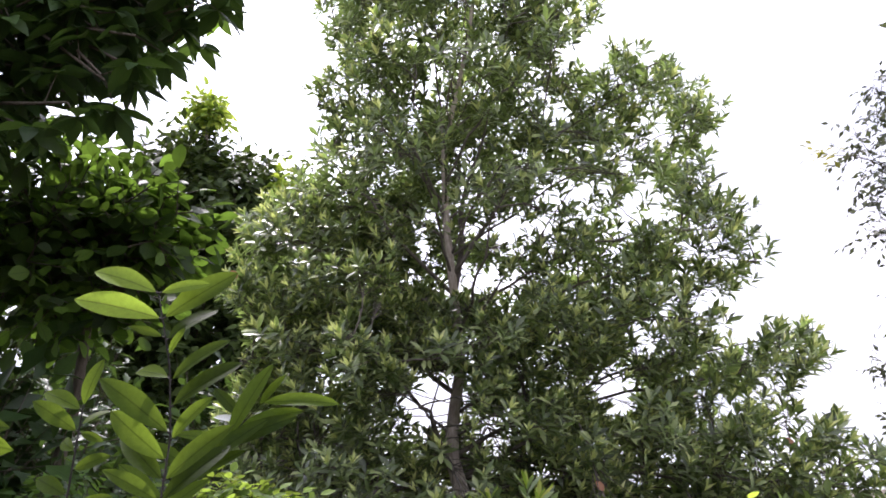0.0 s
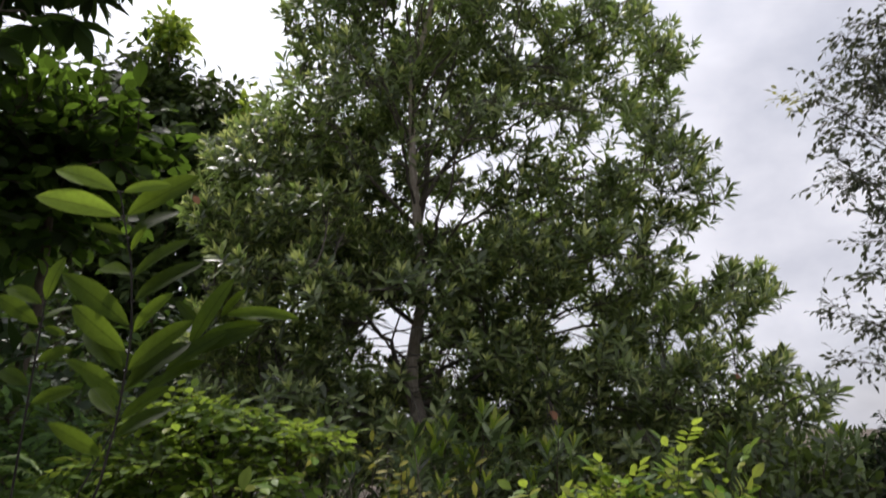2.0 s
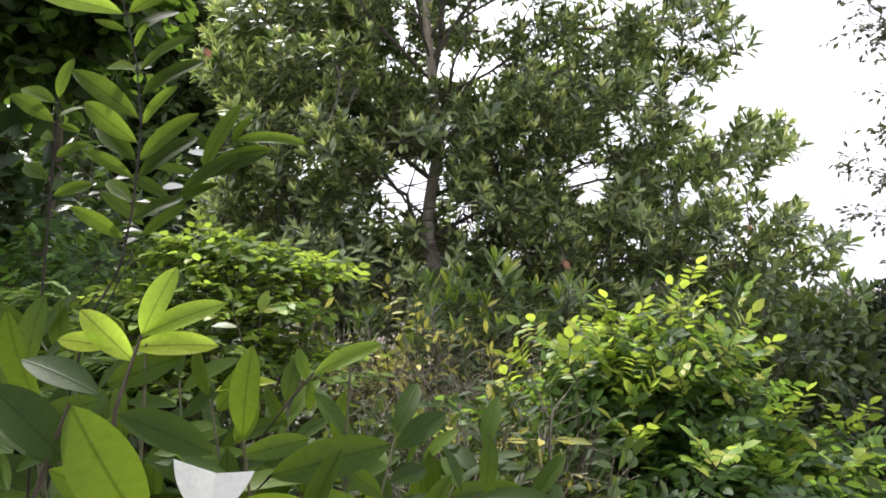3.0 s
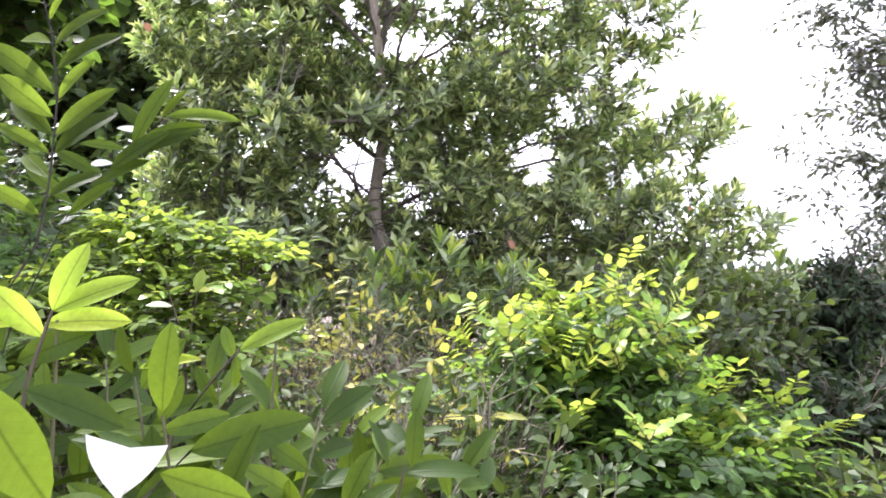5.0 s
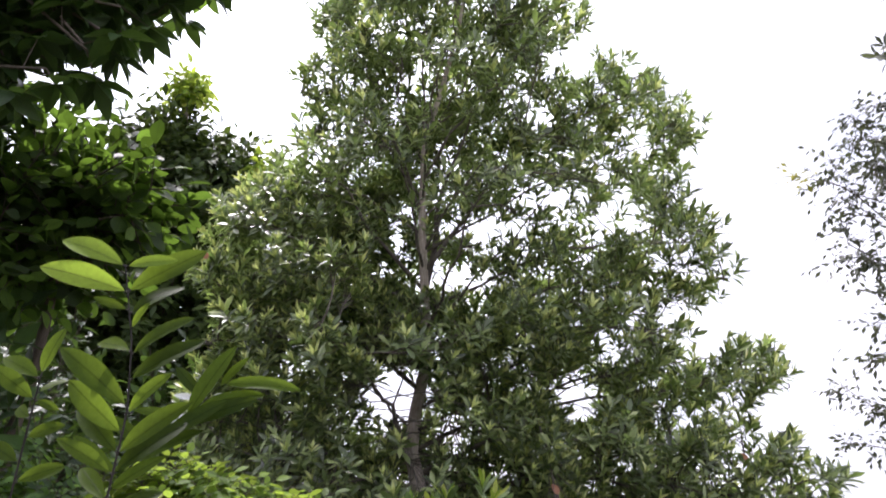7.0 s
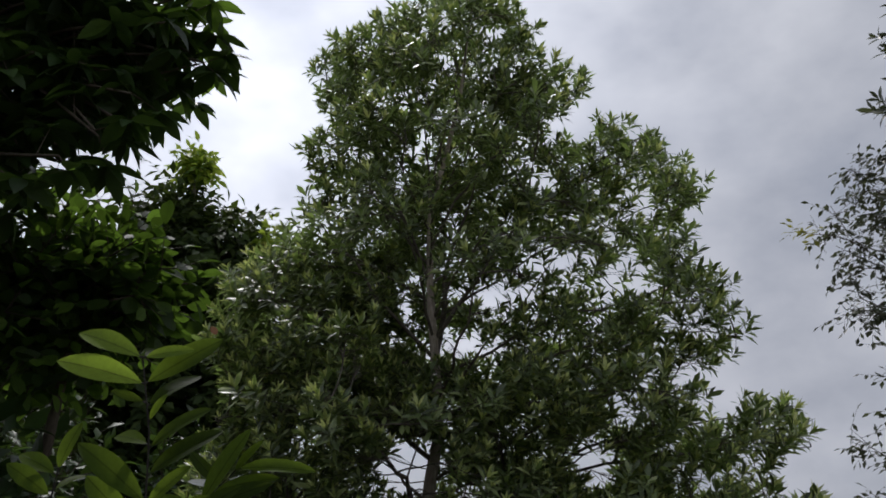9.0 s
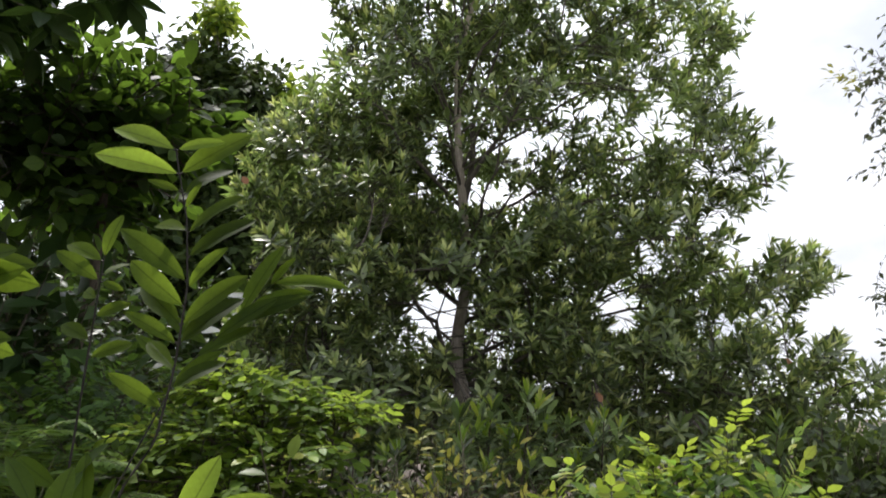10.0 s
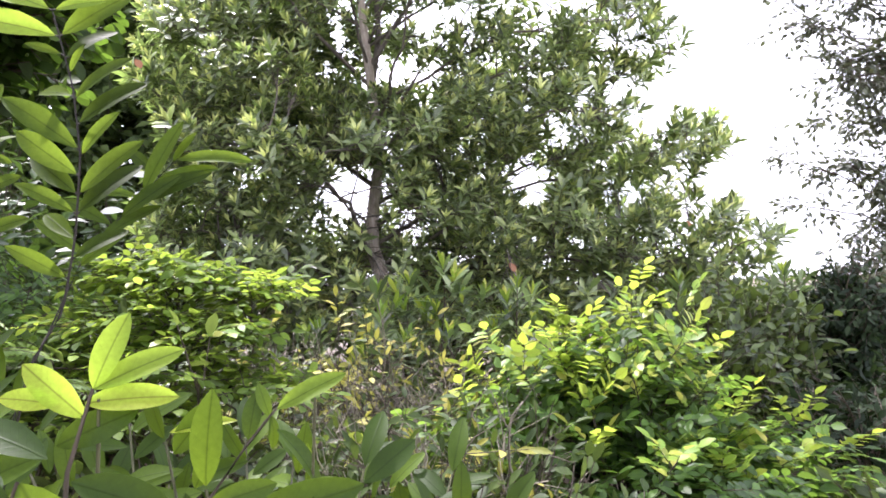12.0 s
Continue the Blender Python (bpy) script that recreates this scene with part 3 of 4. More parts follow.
def crown(thing, rng, centre, radii, boughs, twigs, size, gap, hang, start, out, flat=0.6, reach=0.5, r0=0.03, shell=0.55, part="branch"):
    """Boughs from start into an uneven egg-shaped crown, with leafy twigs near their ends."""
    centre, radii = np.asarray(centre, float), np.asarray(radii, float)
    for k in range(boughs):
        z = 1 - 2 * (k + 0.5) / boughs
        a = 2.399 * k
        h = math.sqrt(max(0, 1 - z * z))
        far = rng.uniform(0.62, 1.08)
        outward = np.array((h * math.cos(a), h * math.sin(a), z))
        tip = centre + radii * outward * far
        pts = bough(np.asarray(start, float), tip, 0.05, 8, rng, 0.04)
        wood = Wood().tube(pts, r0, 0.005, 5)
        for j in range(twigs):
            p, d = along(pts, rng.uniform(shell, 1.0))
            way = unit(d + rng.normal(0, 0.8, 3) + np.array((0, 0, 0.25 - hang)))
            q = p + way * reach * rng.uniform(0.5, 1.2)
            wood.tube([p, q], 0.005, 0.0025, 3)
            twig_leaves(p, q, rng, size, gap, out, flat, hang, 1.0, outward * 0.7)
        wood.done(part, TWIG, thing)


def overhanging_tree():
    """The tree, its leaves coloured dark as if shaded, whose branches reach in over the path."""
    rng = np.random.default_rng(11)
    thing = plant("overhanging_tree", "tree with drooping green leaves, coloured dark as if shaded, hanging over the path", "tree", (-3.4, 3.9, 0))
    stem, out = Wood(), []
    trunk = bough((-3.4, 3.9, 0), (-3.2, 3.8, 5.6), 0, 10, rng, 0.03)
    stem.tube(trunk, 0.11, 0.05, 10)
    stem.done("trunk", TWIG, thing)
    # the crown's lower edge, fitted to the camera's view, rises towards the clearing; clusters of leaves droop from the
    # twig ends
    edge = [-3.4, -2.0, -1.86, -1.65, -1.53, -1.38, -1.34, -1.16, -1.11, -1.06], [3.0, 3.09, 3.18, 3.39, 3.5, 3.52, 3.65, 3.78, 3.94, 4.15]
    fresh, pale = [], []
    for k in range(175):
        x, v = -1.22 - 2.0 * ((k * 0.618) % 1.0) ** 1.1, (k * 0.4142) % 1.0
        low = np.interp(x + 0.12, *edge) + 0.13
        s = np.array((x, rng.uniform(3.1, 4.1), low + (5.3 - low) * v ** 1.7))
        s[::2] = (s[::2] - (0, 1.6)) * s[1] / 3.6 + (0, 1.6)
        if 150 < k < 172:
            s = np.array((-2.35 - 0.8 * ((k * 0.618) % 1.0), 3.8, 2.1 + 1.2 * v))
        p, d = along(trunk, rng.uniform(0.5, 0.95))
        pts = bough(p, s, 0.12, 8, rng, 0.03)
        wood = Wood().tube(pts, 0.02, 0.006, 5)
        # young leaves on the clearing side: a brighter leaf colour stands in for backlight
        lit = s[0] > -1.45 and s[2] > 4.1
        for j in range(5):
            q, e = along(pts, 1 - 0.09 * j)
            tip = q + unit(e * 0.5 + rng.normal(0, 0.6, 3)) * rng.uniform(0.06, 0.18)
            wood.tube([q, tip], 0.004, 0.0025, 3)
            for i in range(7):
                a = 2.4 * i + turned(rng) * 0.1
                way = np.array((math.cos(a), math.sin(a), rng.uniform(-0.9, 0.15)))
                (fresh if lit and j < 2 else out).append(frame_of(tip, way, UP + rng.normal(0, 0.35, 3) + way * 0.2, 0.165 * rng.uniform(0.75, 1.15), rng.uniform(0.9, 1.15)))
        wood.done("branch", TWIG, thing)
    # three near-white blades put in for sky sheen
    for at in ((-1.98, 3.36, 3.92), (-1.87, 3.36, 3.87), (-1.81, 3.36, 3.78)):
        pale.append(frame_of(np.array(at), (0.5, -0.2, -0.75), (0.4, -1, 0.2), 0.13, 0.7))
    grown("leaf", HANGING, out, SHADED_LEAF, thing, 150)
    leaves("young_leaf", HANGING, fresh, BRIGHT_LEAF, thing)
    leaves("pale_leaf", HANGING, pale, WHITE_GLINT_LEAF, thing)


overhanging_tree()


def bright_tree():
    """The tree with broad bright leaves beside the path."""
    rng = np.random.default_rng(12)
    thing = plant("broad_leaf_tree", "small tree with broad rounded bright green leaves", "tree", (-2.3, 4.7, 0))
    stem, out = Wood(), []
    trunk = bough((-2.3, 4.7, 0), (-2.1, 4.6, 3.4), 0, 9, rng, 0.03)
    stem.tube(trunk, 0.06, 0.02, 8)
    stem.done("trunk", TWIG, thing)
    crown(thing, rng, (-2.35, 4.6, 3.12), (0.66, 0.8, 0.62), 56, 10, 0.125, 0.06, 0.1, (-2.3, 4.62, 2.7), out, flat=0.8, reach=0.3, r0=0.012, shell=0.35)
    crown(thing, rng, (-1.66, 4.5, 3.08), (0.28, 0.4, 0.28), 14, 8, 0.14, 0.065, 0.1, (-2.2, 4.62, 2.9), out, flat=0.8, reach=0.22, r0=0.010, shell=0.5)
    grown("leaf", ROUND, out, BRIGHT_LEAF, thing, 220)


bright_tree()


def far_tree():
    """The dense tree farther back with a pale tuft at its top."""
    rng = np.random.default_rng(13)
    thing = plant("dense_tree", "tall dense dark green tree with a pale green top shoot", "tree", (-5.2, 15.5, 0))
    stem, out, tuft = Wood(), [], []
    trunk = bough((-5.2, 15.5, 0), (-4.95, 15.1, 9.2), 0, 12, rng, 0.03)
    stem.tube(trunk, 0.2, 0.03, 8)
    stem.done("trunk", BARK, thing)
    for centre, radii, n in (((-5.2, 15.2, 8.0), (0.95, 0.9, 0.8), 16), ((-4.35, 15.2, 7.1), (1.65, 1.6, 1.3), 36), ((-4.5, 15.2, 5.8), (1.9, 1.8, 1.3), 32), ((-5.0, 15.0, 4.2), (2.6, 2.0, 1.5), 40), ((-4.9, 14.8, 2.4), (2.9, 2.0, 1.4), 40), ((-7.2, 15, 5.0), (1.6, 1.6, 2.6), 30)):
        crown(thing, rng, centre, radii, n, 25, 0.27, 0.09, 0.35, (centre[0] * 0.5 - 2.5, 15.2, centre[2] - 0.4), out, reach=0.6, r0=0.03, shell=0.3)
    for k in range(40):
        p = np.array((-3.05, 14.5, 7.4)) + unit(rng.normal(0, 1, 3)) * (0.36, 0.3, 0.3) * rng.random() ** 0.5
        twig_leaves(p, p + unit(rng.normal(0, 0.5, 3) + UP * 0.2) * 0.25, rng, 0.2, 0.07, tuft, 0.6, 0.5)
    Wood().tube(bough((-4.6, 15.2, 5.0), (-3.05, 14.5, 7.4), -0.2, 8, rng, 0.03), 0.03, 0.008, 5).done("branch", TWIG, thing)
    for k in range(150):
        p = np.array((-4.9, 15.1, 9.2)) + unit(rng.normal(0, 1, 3)) * (0.42, 0.42, 0.46) * rng.random() ** 0.5
        twig_leaves(p, p + unit(rng.normal(0, 0.5, 3) + UP * 0.2) * 0.25, rng, 0.2, 0.07, tuft, 0.6, 0.6)
    grown("leaf", DENSE, out, FAR_LEAF, thing, 60)
    grown("young_leaf", HANGING, tuft, BUSH_YOUNG, thing, 80)


far_tree()


def fine_tree():
    """The airy tree at the edge of the clearing: thin branches, small leaves against the sky."""
    rng = np.random.default_rng(14)
    thing = plant("airy_tree", "airy tree with thin branches and sparse small dark leaves", "tree", (9.0, 11.2, 0))
    stem, out, rust = Wood(), [], []
    trunk = bough((9.0, 11.2, 0), (8.9, 11.0, 9.0), 0, 14, rng, 0.04)
    stem.tube(trunk, 0.14, 0.03, 8)
    stem.done("trunk", BARK, thing)
    # how far the crown reaches into the clearing, by height
    zs = [0.8, 1.3, 2.0, 2.7, 3.0, 3.5, 4.1, 4.25, 4.7, 5.0, 5.5, 5.9, 6.4, 7.0, 7.4, 8.0, 8.6]
    xs = [7.4, 6.9, 6.2, 5.95, 6.4, 6.2, 5.45, 5.9, 6.1, 5.75, 5.45, 5.9, 5.45, 6.0, 6.9, 7.0, 7.6]
    for k in range(120):
        z, u = 0.9 + 7.6 * ((k * 0.7548777) % 1.0), ((k * 0.5698403) % 1.0) ** 0.85
        x = np.interp(z, zs, xs) + (10.2 - np.interp(z, zs, xs)) * u
        y = 11.0 + rng.uniform(-0.8, 0.9)
        if k == 0:
            x, y, z = 5.6, 10.9, 6.35
        p, d = along(trunk, np.clip((z - rng.uniform(0.1, 0.6) * abs(9 - x)) / 9.0, 0.1, 0.97))
        pts = bough(p, (x, y, z), rng.uniform(-0.1, 0.4), 10, rng, 0.10)
        wood = Wood().tube(pts, 0.018, 0.004, 5)
        tip_dense = int(17 + 34 * min(1.0, max(0.0, (x - 5.8) / 2.0)))
        for j in range(tip_dense):
            q, e = along(pts, 1 - 0.45 * rng.random() ** 1.2)
            tip = q + unit(e * 0.3 + rng.normal(0, 0.9, 3) + np.array((0, 0, -0.1))) * rng.uniform(0.15, 0.5)
            if tip[0] < np.interp(tip[2], zs, xs) - 0.1:
                continue
            wood.tube([q, tip], 0.004, 0.002, 3)
            twig_leaves(q + (tip - q) * 0.3, tip, rng, 0.135, 0.068, out, 0.4, 0.3, 0.9)
        if k == 0:
            for j in range(9):
                q, e = along(pts, 0.88 + 0.013 * j)
                twig_leaves(q, q + unit(rng.normal(0, 0.5, 3) + np.array((-0.6, 0, 0.2))) * 0.25, rng, 0.14, 0.07, rust, 0.8, 0.2)
        wood.done("branch", TWIG, thing)
    grown("leaf", SMALL, out, RIGHT_LEAF, thing)
    leaves("rusty_leaf", SMALL, rust, YELLOW_LEAF, thing)


def side_tree():
    """The tree of long leaves whose branches show above the airy tree."""
    rng = np.random.default_rng(15)
    thing = plant("side_tree", "tall tree with whorls of long dark leaves behind the airy tree", "tree", (10.2, 11.6, 0))
    trunk = bough((10.2, 11.6, 0), (9.9, 11.4, 11.6), 0, 14, rng, 0.04)
    Wood().tube(trunk, 0.16, 0.03, 8).done("trunk", BARK, thing)
    old, young = [], []
    for k in range(46):
        z, u = 8.3 + 3.0 * ((k * 0.7548777) % 1.0), (k * 0.5698403) % 1.0
        x = np.interp(z, [8.2, 8.6, 9.3, 9.7, 10.6, 11.4], [7.7, 7.2, 7.4, 8.1, 7.75, 8.2])
        s = np.array((x + 0.25 + (10.6 - x) * u, 11.2 + rng.uniform(-0.7, 0.7), z))
        p, d = along(trunk, np.clip((z - 0.7) / 11.6, 0, 0.97))
        pts = bough(p, s, 0.1, 8, rng, 0.05)
        wood = Wood().tube(pts, 0.02, 0.005, 5)
        for j in range(9):
            far = s + rng.normal(0, 1, 3) * (0.18, 0.2, 0.15)
            wood.tube([along(pts, rng.uniform(0.7, 1))[0], far], 0.005, 0.003, 3)
            rosette(far, unit(far - p) + UP * 0.3, 0.27, rng, old, young, 9, 0.05)
        wood.done("limb", LIMB_BARK, thing)
    grown("leaf", ROSETTE, old, RIGHT_LEAF, thing, 60)
    foliage("young_foliage", ROSETTE, young, TREE_YOUNG, thing)


side_tree()
fine_tree()


# ---- shrubs ----
def pinnate(at, way, up, rng, length, leaflet, out, wood, pairs=4):
    """A feathered leaf: leaflets in pairs along a thin stalk."""
    way = unit(way)
    end = np.asarray(at) + way * length + np.array((0, 0, -0.12 * length))
    pts = bough(at, end, 0.06 * length, 5, rng, 0.01)
    wood.tube(pts, 0.0022, 0.0012, 3)
    for k in range(pairs):
        p, d = along(pts, 0.2 + 0.75 * k / pairs)
        side = unit(np.cross(d, up))
        grow = 0.75 + 0.35 * k / pairs
        for s in (-1, 1):
            out.append(frame_of(p, d * 0.55 + side * s + rng.normal(0, 0.1, 3), np.asarray(up) + rng.normal(0, 0.25, 3), leaflet * grow * rng.uniform(0.85, 1.1)))
    out.append(frame_of(pts[-1], unit(pts[-1] - pts[-2]), np.asarray(up) + rng.normal(0, 0.2, 3), leaflet * 1.15))


def pinnate_shrub(name, label, base, mounds, seed, leaflet=0.072, young_share=0.35, leaf=BUSH_LEAF, fresh=BUSH_YOUNG, shape=POINTED, group="", flat=0.6, face=0.8, length=0.24, singles=300, fork=None):
    """A shrub of feathered leaves. mounds: centre, radii and number of shoots of each clump."""
    rng = np.random.default_rng(seed)
    thing = plant(name, label, "shrub", base, group)
    old, young = [], []
    base = np.array(base)
    for centre, radii, shoots, *fresh_share in mounds:
        centre, radii = np.array(centre), np.array(radii)
        share = fresh_share[0] if fresh_share else young_share
        root = base + (np.array((centre[0], centre[1], 0)) - base) * 0.25
        if fork:
            top = np.array((centre[0], centre[1] + 0.05, centre[2] - fork))
            Wood().tube(bough(root, top, 0, 6, rng, 0.03), 0.012, 0.007, 5).done("main_stem", TWIG, thing)
            root = top
        for k in range(shoots):
            z = 1 - 1.7 * (k + 0.5) / shoots
            a = 2.399 * k
            h = math.sqrt(max(0, 1 - z * z))
            far = rng.uniform(0.6, 1.08)
            tip = centre + radii * np.array((h * math.cos(a), h * math.sin(a), z)) * far
            pts = bough(root + rng.normal(0, 0.05, 3) * (1, 1, 0) * (0 if fork else 1), tip, 0.05, 7, rng, 0.03)
            wood = Wood().tube(pts, 0.005 if fork else 0.007, 0.002, 4)
            outward = np.array((h * math.cos(a), h * math.sin(a), 0.6 * z))
            fresh_shoot = z > -0.2 and far > 0.75 and rng.random() < share * 2.5
            for j in range(8):
                p, d = along(pts, 0.58 + 0.42 * j / 7)
                t = 2.4 * j + turned(rng) * 0.2
                way = np.array((math.cos(t), math.sin(t), rng.uniform(0.0, 0.6))) + d * 0.5
                up = UP * flat + outward * face + rng.normal(0, 0.4, 3)
                if fresh_shoot and j > 2 and not fork:
                    way[2] += 0.7
                pinnate(p, way, up, rng, length * rng.uniform(0.7, 1.1), leaflet, young if fresh_shoot and j > 3 else old, wood, 4 if rng.random() < 0.6 else 3)
            wood.done("stem", TWIG, thing)
    grown("leaflet", shape, old, leaf, thing, singles)
    grown("young_leaflet", shape, young, fresh, thing, singles)


pinnate_shrub("pinnate_shrub", "shrub of feathered leaves with fresh yellow-green tips", (1.5, 4.6, 0),
              [((1.48, 4.6, 0.88), (0.52, 0.5, 0.54), 30, 0.55), ((1.0, 4.5, 0.86), (0.42, 0.4, 0.40), 20, 0.5), ((1.75, 4.7, 0.55), (0.6, 0.5, 0.55), 26, 0.22), ((2.5, 4.6, 0.25), (0.55, 0.5, 0.42), 20, 0.4), ((0.75, 4.3, 0.45), (0.4, 0.4, 0.4), 14, 0.2), ((0.34, 4.1, 0.60), (0.3, 0.25, 0.22), 8, 0.12),
               ((1.4, 3.9, 0.25), (0.8, 0.4, 0.4), 24, 0.16), ((2.2, 4.0, 0.1), (0.8, 0.4, 0.4), 20, 0.2)], 21, leaflet=0.090, length=0.22, flat=1.0, face=0.6, shape=LEAFLET)
pinnate_shrub("layered_shrub", "low shrub with flat layers of bright green leaflets", (-0.75, 3.5, 0),
              [((-0.98, 3.5, 1.55), (0.18, 0.2, 0.04), 8), ((-0.78, 3.4, 1.51), (0.24, 0.2, 0.05), 10), ((-0.46, 3.35, 1.44), (0.18, 0.16, 0.03), 8), ((-0.95, 3.25, 1.36), (0.28, 0.22, 0.05), 8, 0.03), ((-0.62, 3.2, 1.28), (0.24, 0.2, 0.05), 7, 0.02),
               ((-1.2, 3.2, 1.24), (0.3, 0.22, 0.06), 7, 0.0), ((-0.8, 3.1, 1.16), (0.3, 0.22, 0.06), 7, 0.0), ((-0.45, 3.1, 1.08), (0.25, 0.2, 0.06), 7, 0.0), ((-0.9, 3.0, 1.0), (0.35, 0.22, 0.08), 8, 0.0)], 22,
              leaflet=0.058, young_share=0.12, leaf=LIME_LEAF, fresh=BUSH_YOUNG, flat=1.3, face=0.3, length=0.2, singles=130, fork=0.16, shape=LEAFLET)
pinnate_shrub("pinnate_shrub", "shady shrub of small feathered green leaflets beside the saplings", (-1.7, 3.7, 0),
              [((-1.75, 3.8, 1.3), (0.55, 0.4, 0.4), 30, 0.06), ((-1.35, 3.6, 1.1), (0.5, 0.4, 0.35), 26, 0.05), ((-1.9, 3.2, 1.0), (0.5, 0.4, 0.4), 26, 0.05)], 23, leaflet=0.062, young_share=0.1, length=0.2, singles=150, fork=0.4)


def leafy_shrub(name, label, base, centre, radii, boughs, seed, material, size=0.11, gap=0.06, shape=OVAL, group="", singles=60, hang=0.1, twigs=5, reach=0.3):
    rng = np.random.default_rng(seed)
    thing = plant(name, label, "shrub", base, group)
    out = []
    crown(thing, rng, centre, radii, boughs, twigs, size, gap, hang, base, out, reach=reach, r0=0.012, part="stem", shell=0.4)
    grown("leaf", shape, out, material, thing, singles)


# undergrowth between the trees
k = 0
for x, y, h, w in ((-3.6, 9.5, 1.7, 0.9), (-2.6, 9.0, 1.5, 0.8), (-1.7, 8.8, 1.35, 0.8), (-0.8, 9.6, 1.3, 0.8), (0.6, 10.8, 1.3, 0.9), (1.6, 10.4, 1.3, 0.9), (2.7, 10.2, 1.3, 0.9), (3.7, 10.6, 1.35, 0.9), (4.8, 10.8, 1.3, 0.9), (-4.6, 10.2, 2.2, 1.0),
                   (-1.6, 7.0, 1.25, 0.7), (-2.5, 6.6, 1.6, 0.8), (2.9, 7.4, 1.2, 0.7), (3.9, 7.8, 1.15, 0.7), (-3.2, 7.6, 2.0, 0.9), (6.8, 9.2, 1.0, 0.8),
                   (-0.75, 2.9, 1.15, 0.45), (-1.15, 3.1, 1.2, 0.4), (-0.4, 2.7, 0.8, 0.5), (0.2, 3.0, 0.48, 0.5), (0.7, 3.3, 0.48, 0.5), (-0.2, 4.2, 0.6, 0.6), (0.3, 3.8, 0.5, 0.5), (-1.3, 4.2, 1.25, 0.6), (3.4, 5.2, 0.8, 0.7), (3.7, 6.3, 0.5, 0.6), (2.6, 6.0, 1.0, 0.7),
                   (-0.6, 6.4, 1.1, 0.7), (0.9, 6.2, 1.1, 0.7), (1.8, 6.4, 1.1, 0.7), (5.2, 7.4, 0.9, 0.8), (4.5, 6.2, 0.4, 0.6), (-1.0, 5.2, 1.1, 0.6), (2.9, 3.9, 0.35, 0.5), (3.9, 5.6, 0.6, 0.5), (0.45, 4.6, 0.5, 0.5), (-0.1, 5.0, 0.55, 0.5), (0.75, 5.4, 0.65, 0.5), (-0.55, 4.4, 0.65, 0.5)):
    close = y < 4.5 and abs(x) < 1
    # leaf colour chosen by place; the darker ones stand in for shade
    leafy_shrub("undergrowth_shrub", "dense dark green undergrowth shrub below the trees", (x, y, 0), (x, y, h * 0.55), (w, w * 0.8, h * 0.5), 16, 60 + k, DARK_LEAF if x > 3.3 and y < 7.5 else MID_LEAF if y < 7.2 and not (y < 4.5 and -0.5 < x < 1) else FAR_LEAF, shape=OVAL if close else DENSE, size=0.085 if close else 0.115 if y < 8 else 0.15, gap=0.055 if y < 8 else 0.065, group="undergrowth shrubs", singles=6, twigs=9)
    k += 1
# last five stand unseen beside and behind the camera, added to block sky light
for x, y, h, w in ((-4.2, 8.6, 3.3, 1.2), (-5.6, 8.0, 4.0, 1.4), (-3.3, 6.8, 2.4, 0.8), (-3.0, 11.6, 3.6, 1.1), (-3.4, 5.6, 2.6, 0.8), (-2.5, 4.25, 2.3, 0.6), (-4.6, 1.6, 5.6, 1.7), (-3.2, -2.4, 2.6, 1.4), (0.2, -4.6, 2.2, 1.6), (3.6, -3.6, 2.0, 1.5), (6.4, -0.6, 2.0, 1.4)):
    leafy_shrub("shade_tree", "dark dense small tree added for shade", (x, y, 0), (x, y, h * 0.55), (w, w * 0.8, h * 0.5), 36, 160 + k, SHADED_LEAF, shape=DENSE, size=0.21 if y > 4 else 0.34, gap=0.085 if y > 4 else 0.13, group="small shaded trees", singles=12, twigs=17 if y > 4 else 12, reach=0.45, hang=0.25)
    k += 1
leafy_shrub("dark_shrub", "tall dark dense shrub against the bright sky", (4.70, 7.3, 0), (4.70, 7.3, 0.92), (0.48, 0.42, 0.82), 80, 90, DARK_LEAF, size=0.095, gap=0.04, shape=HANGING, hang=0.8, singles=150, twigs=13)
leafy_shrub("green_shrub", "mid-green shrub with shiny oval leaves beside the feathered shrub", (3.5, 6.9, 0), (3.5, 6.9, 0.78), (0.62, 0.5, 0.66), 50, 91, MID_LEAF, size=0.13, gap=0.055, singles=150, twigs=8)
leafy_shrub("green_shrub", "mid-green shrub with shiny oval leaves below the tall tree", (2.75, 6.4, 0), (2.75, 6.4, 0.72), (0.5, 0.4, 0.6), 36, 92, MID_LEAF, size=0.12, gap=0.055, singles=80, twigs=8)


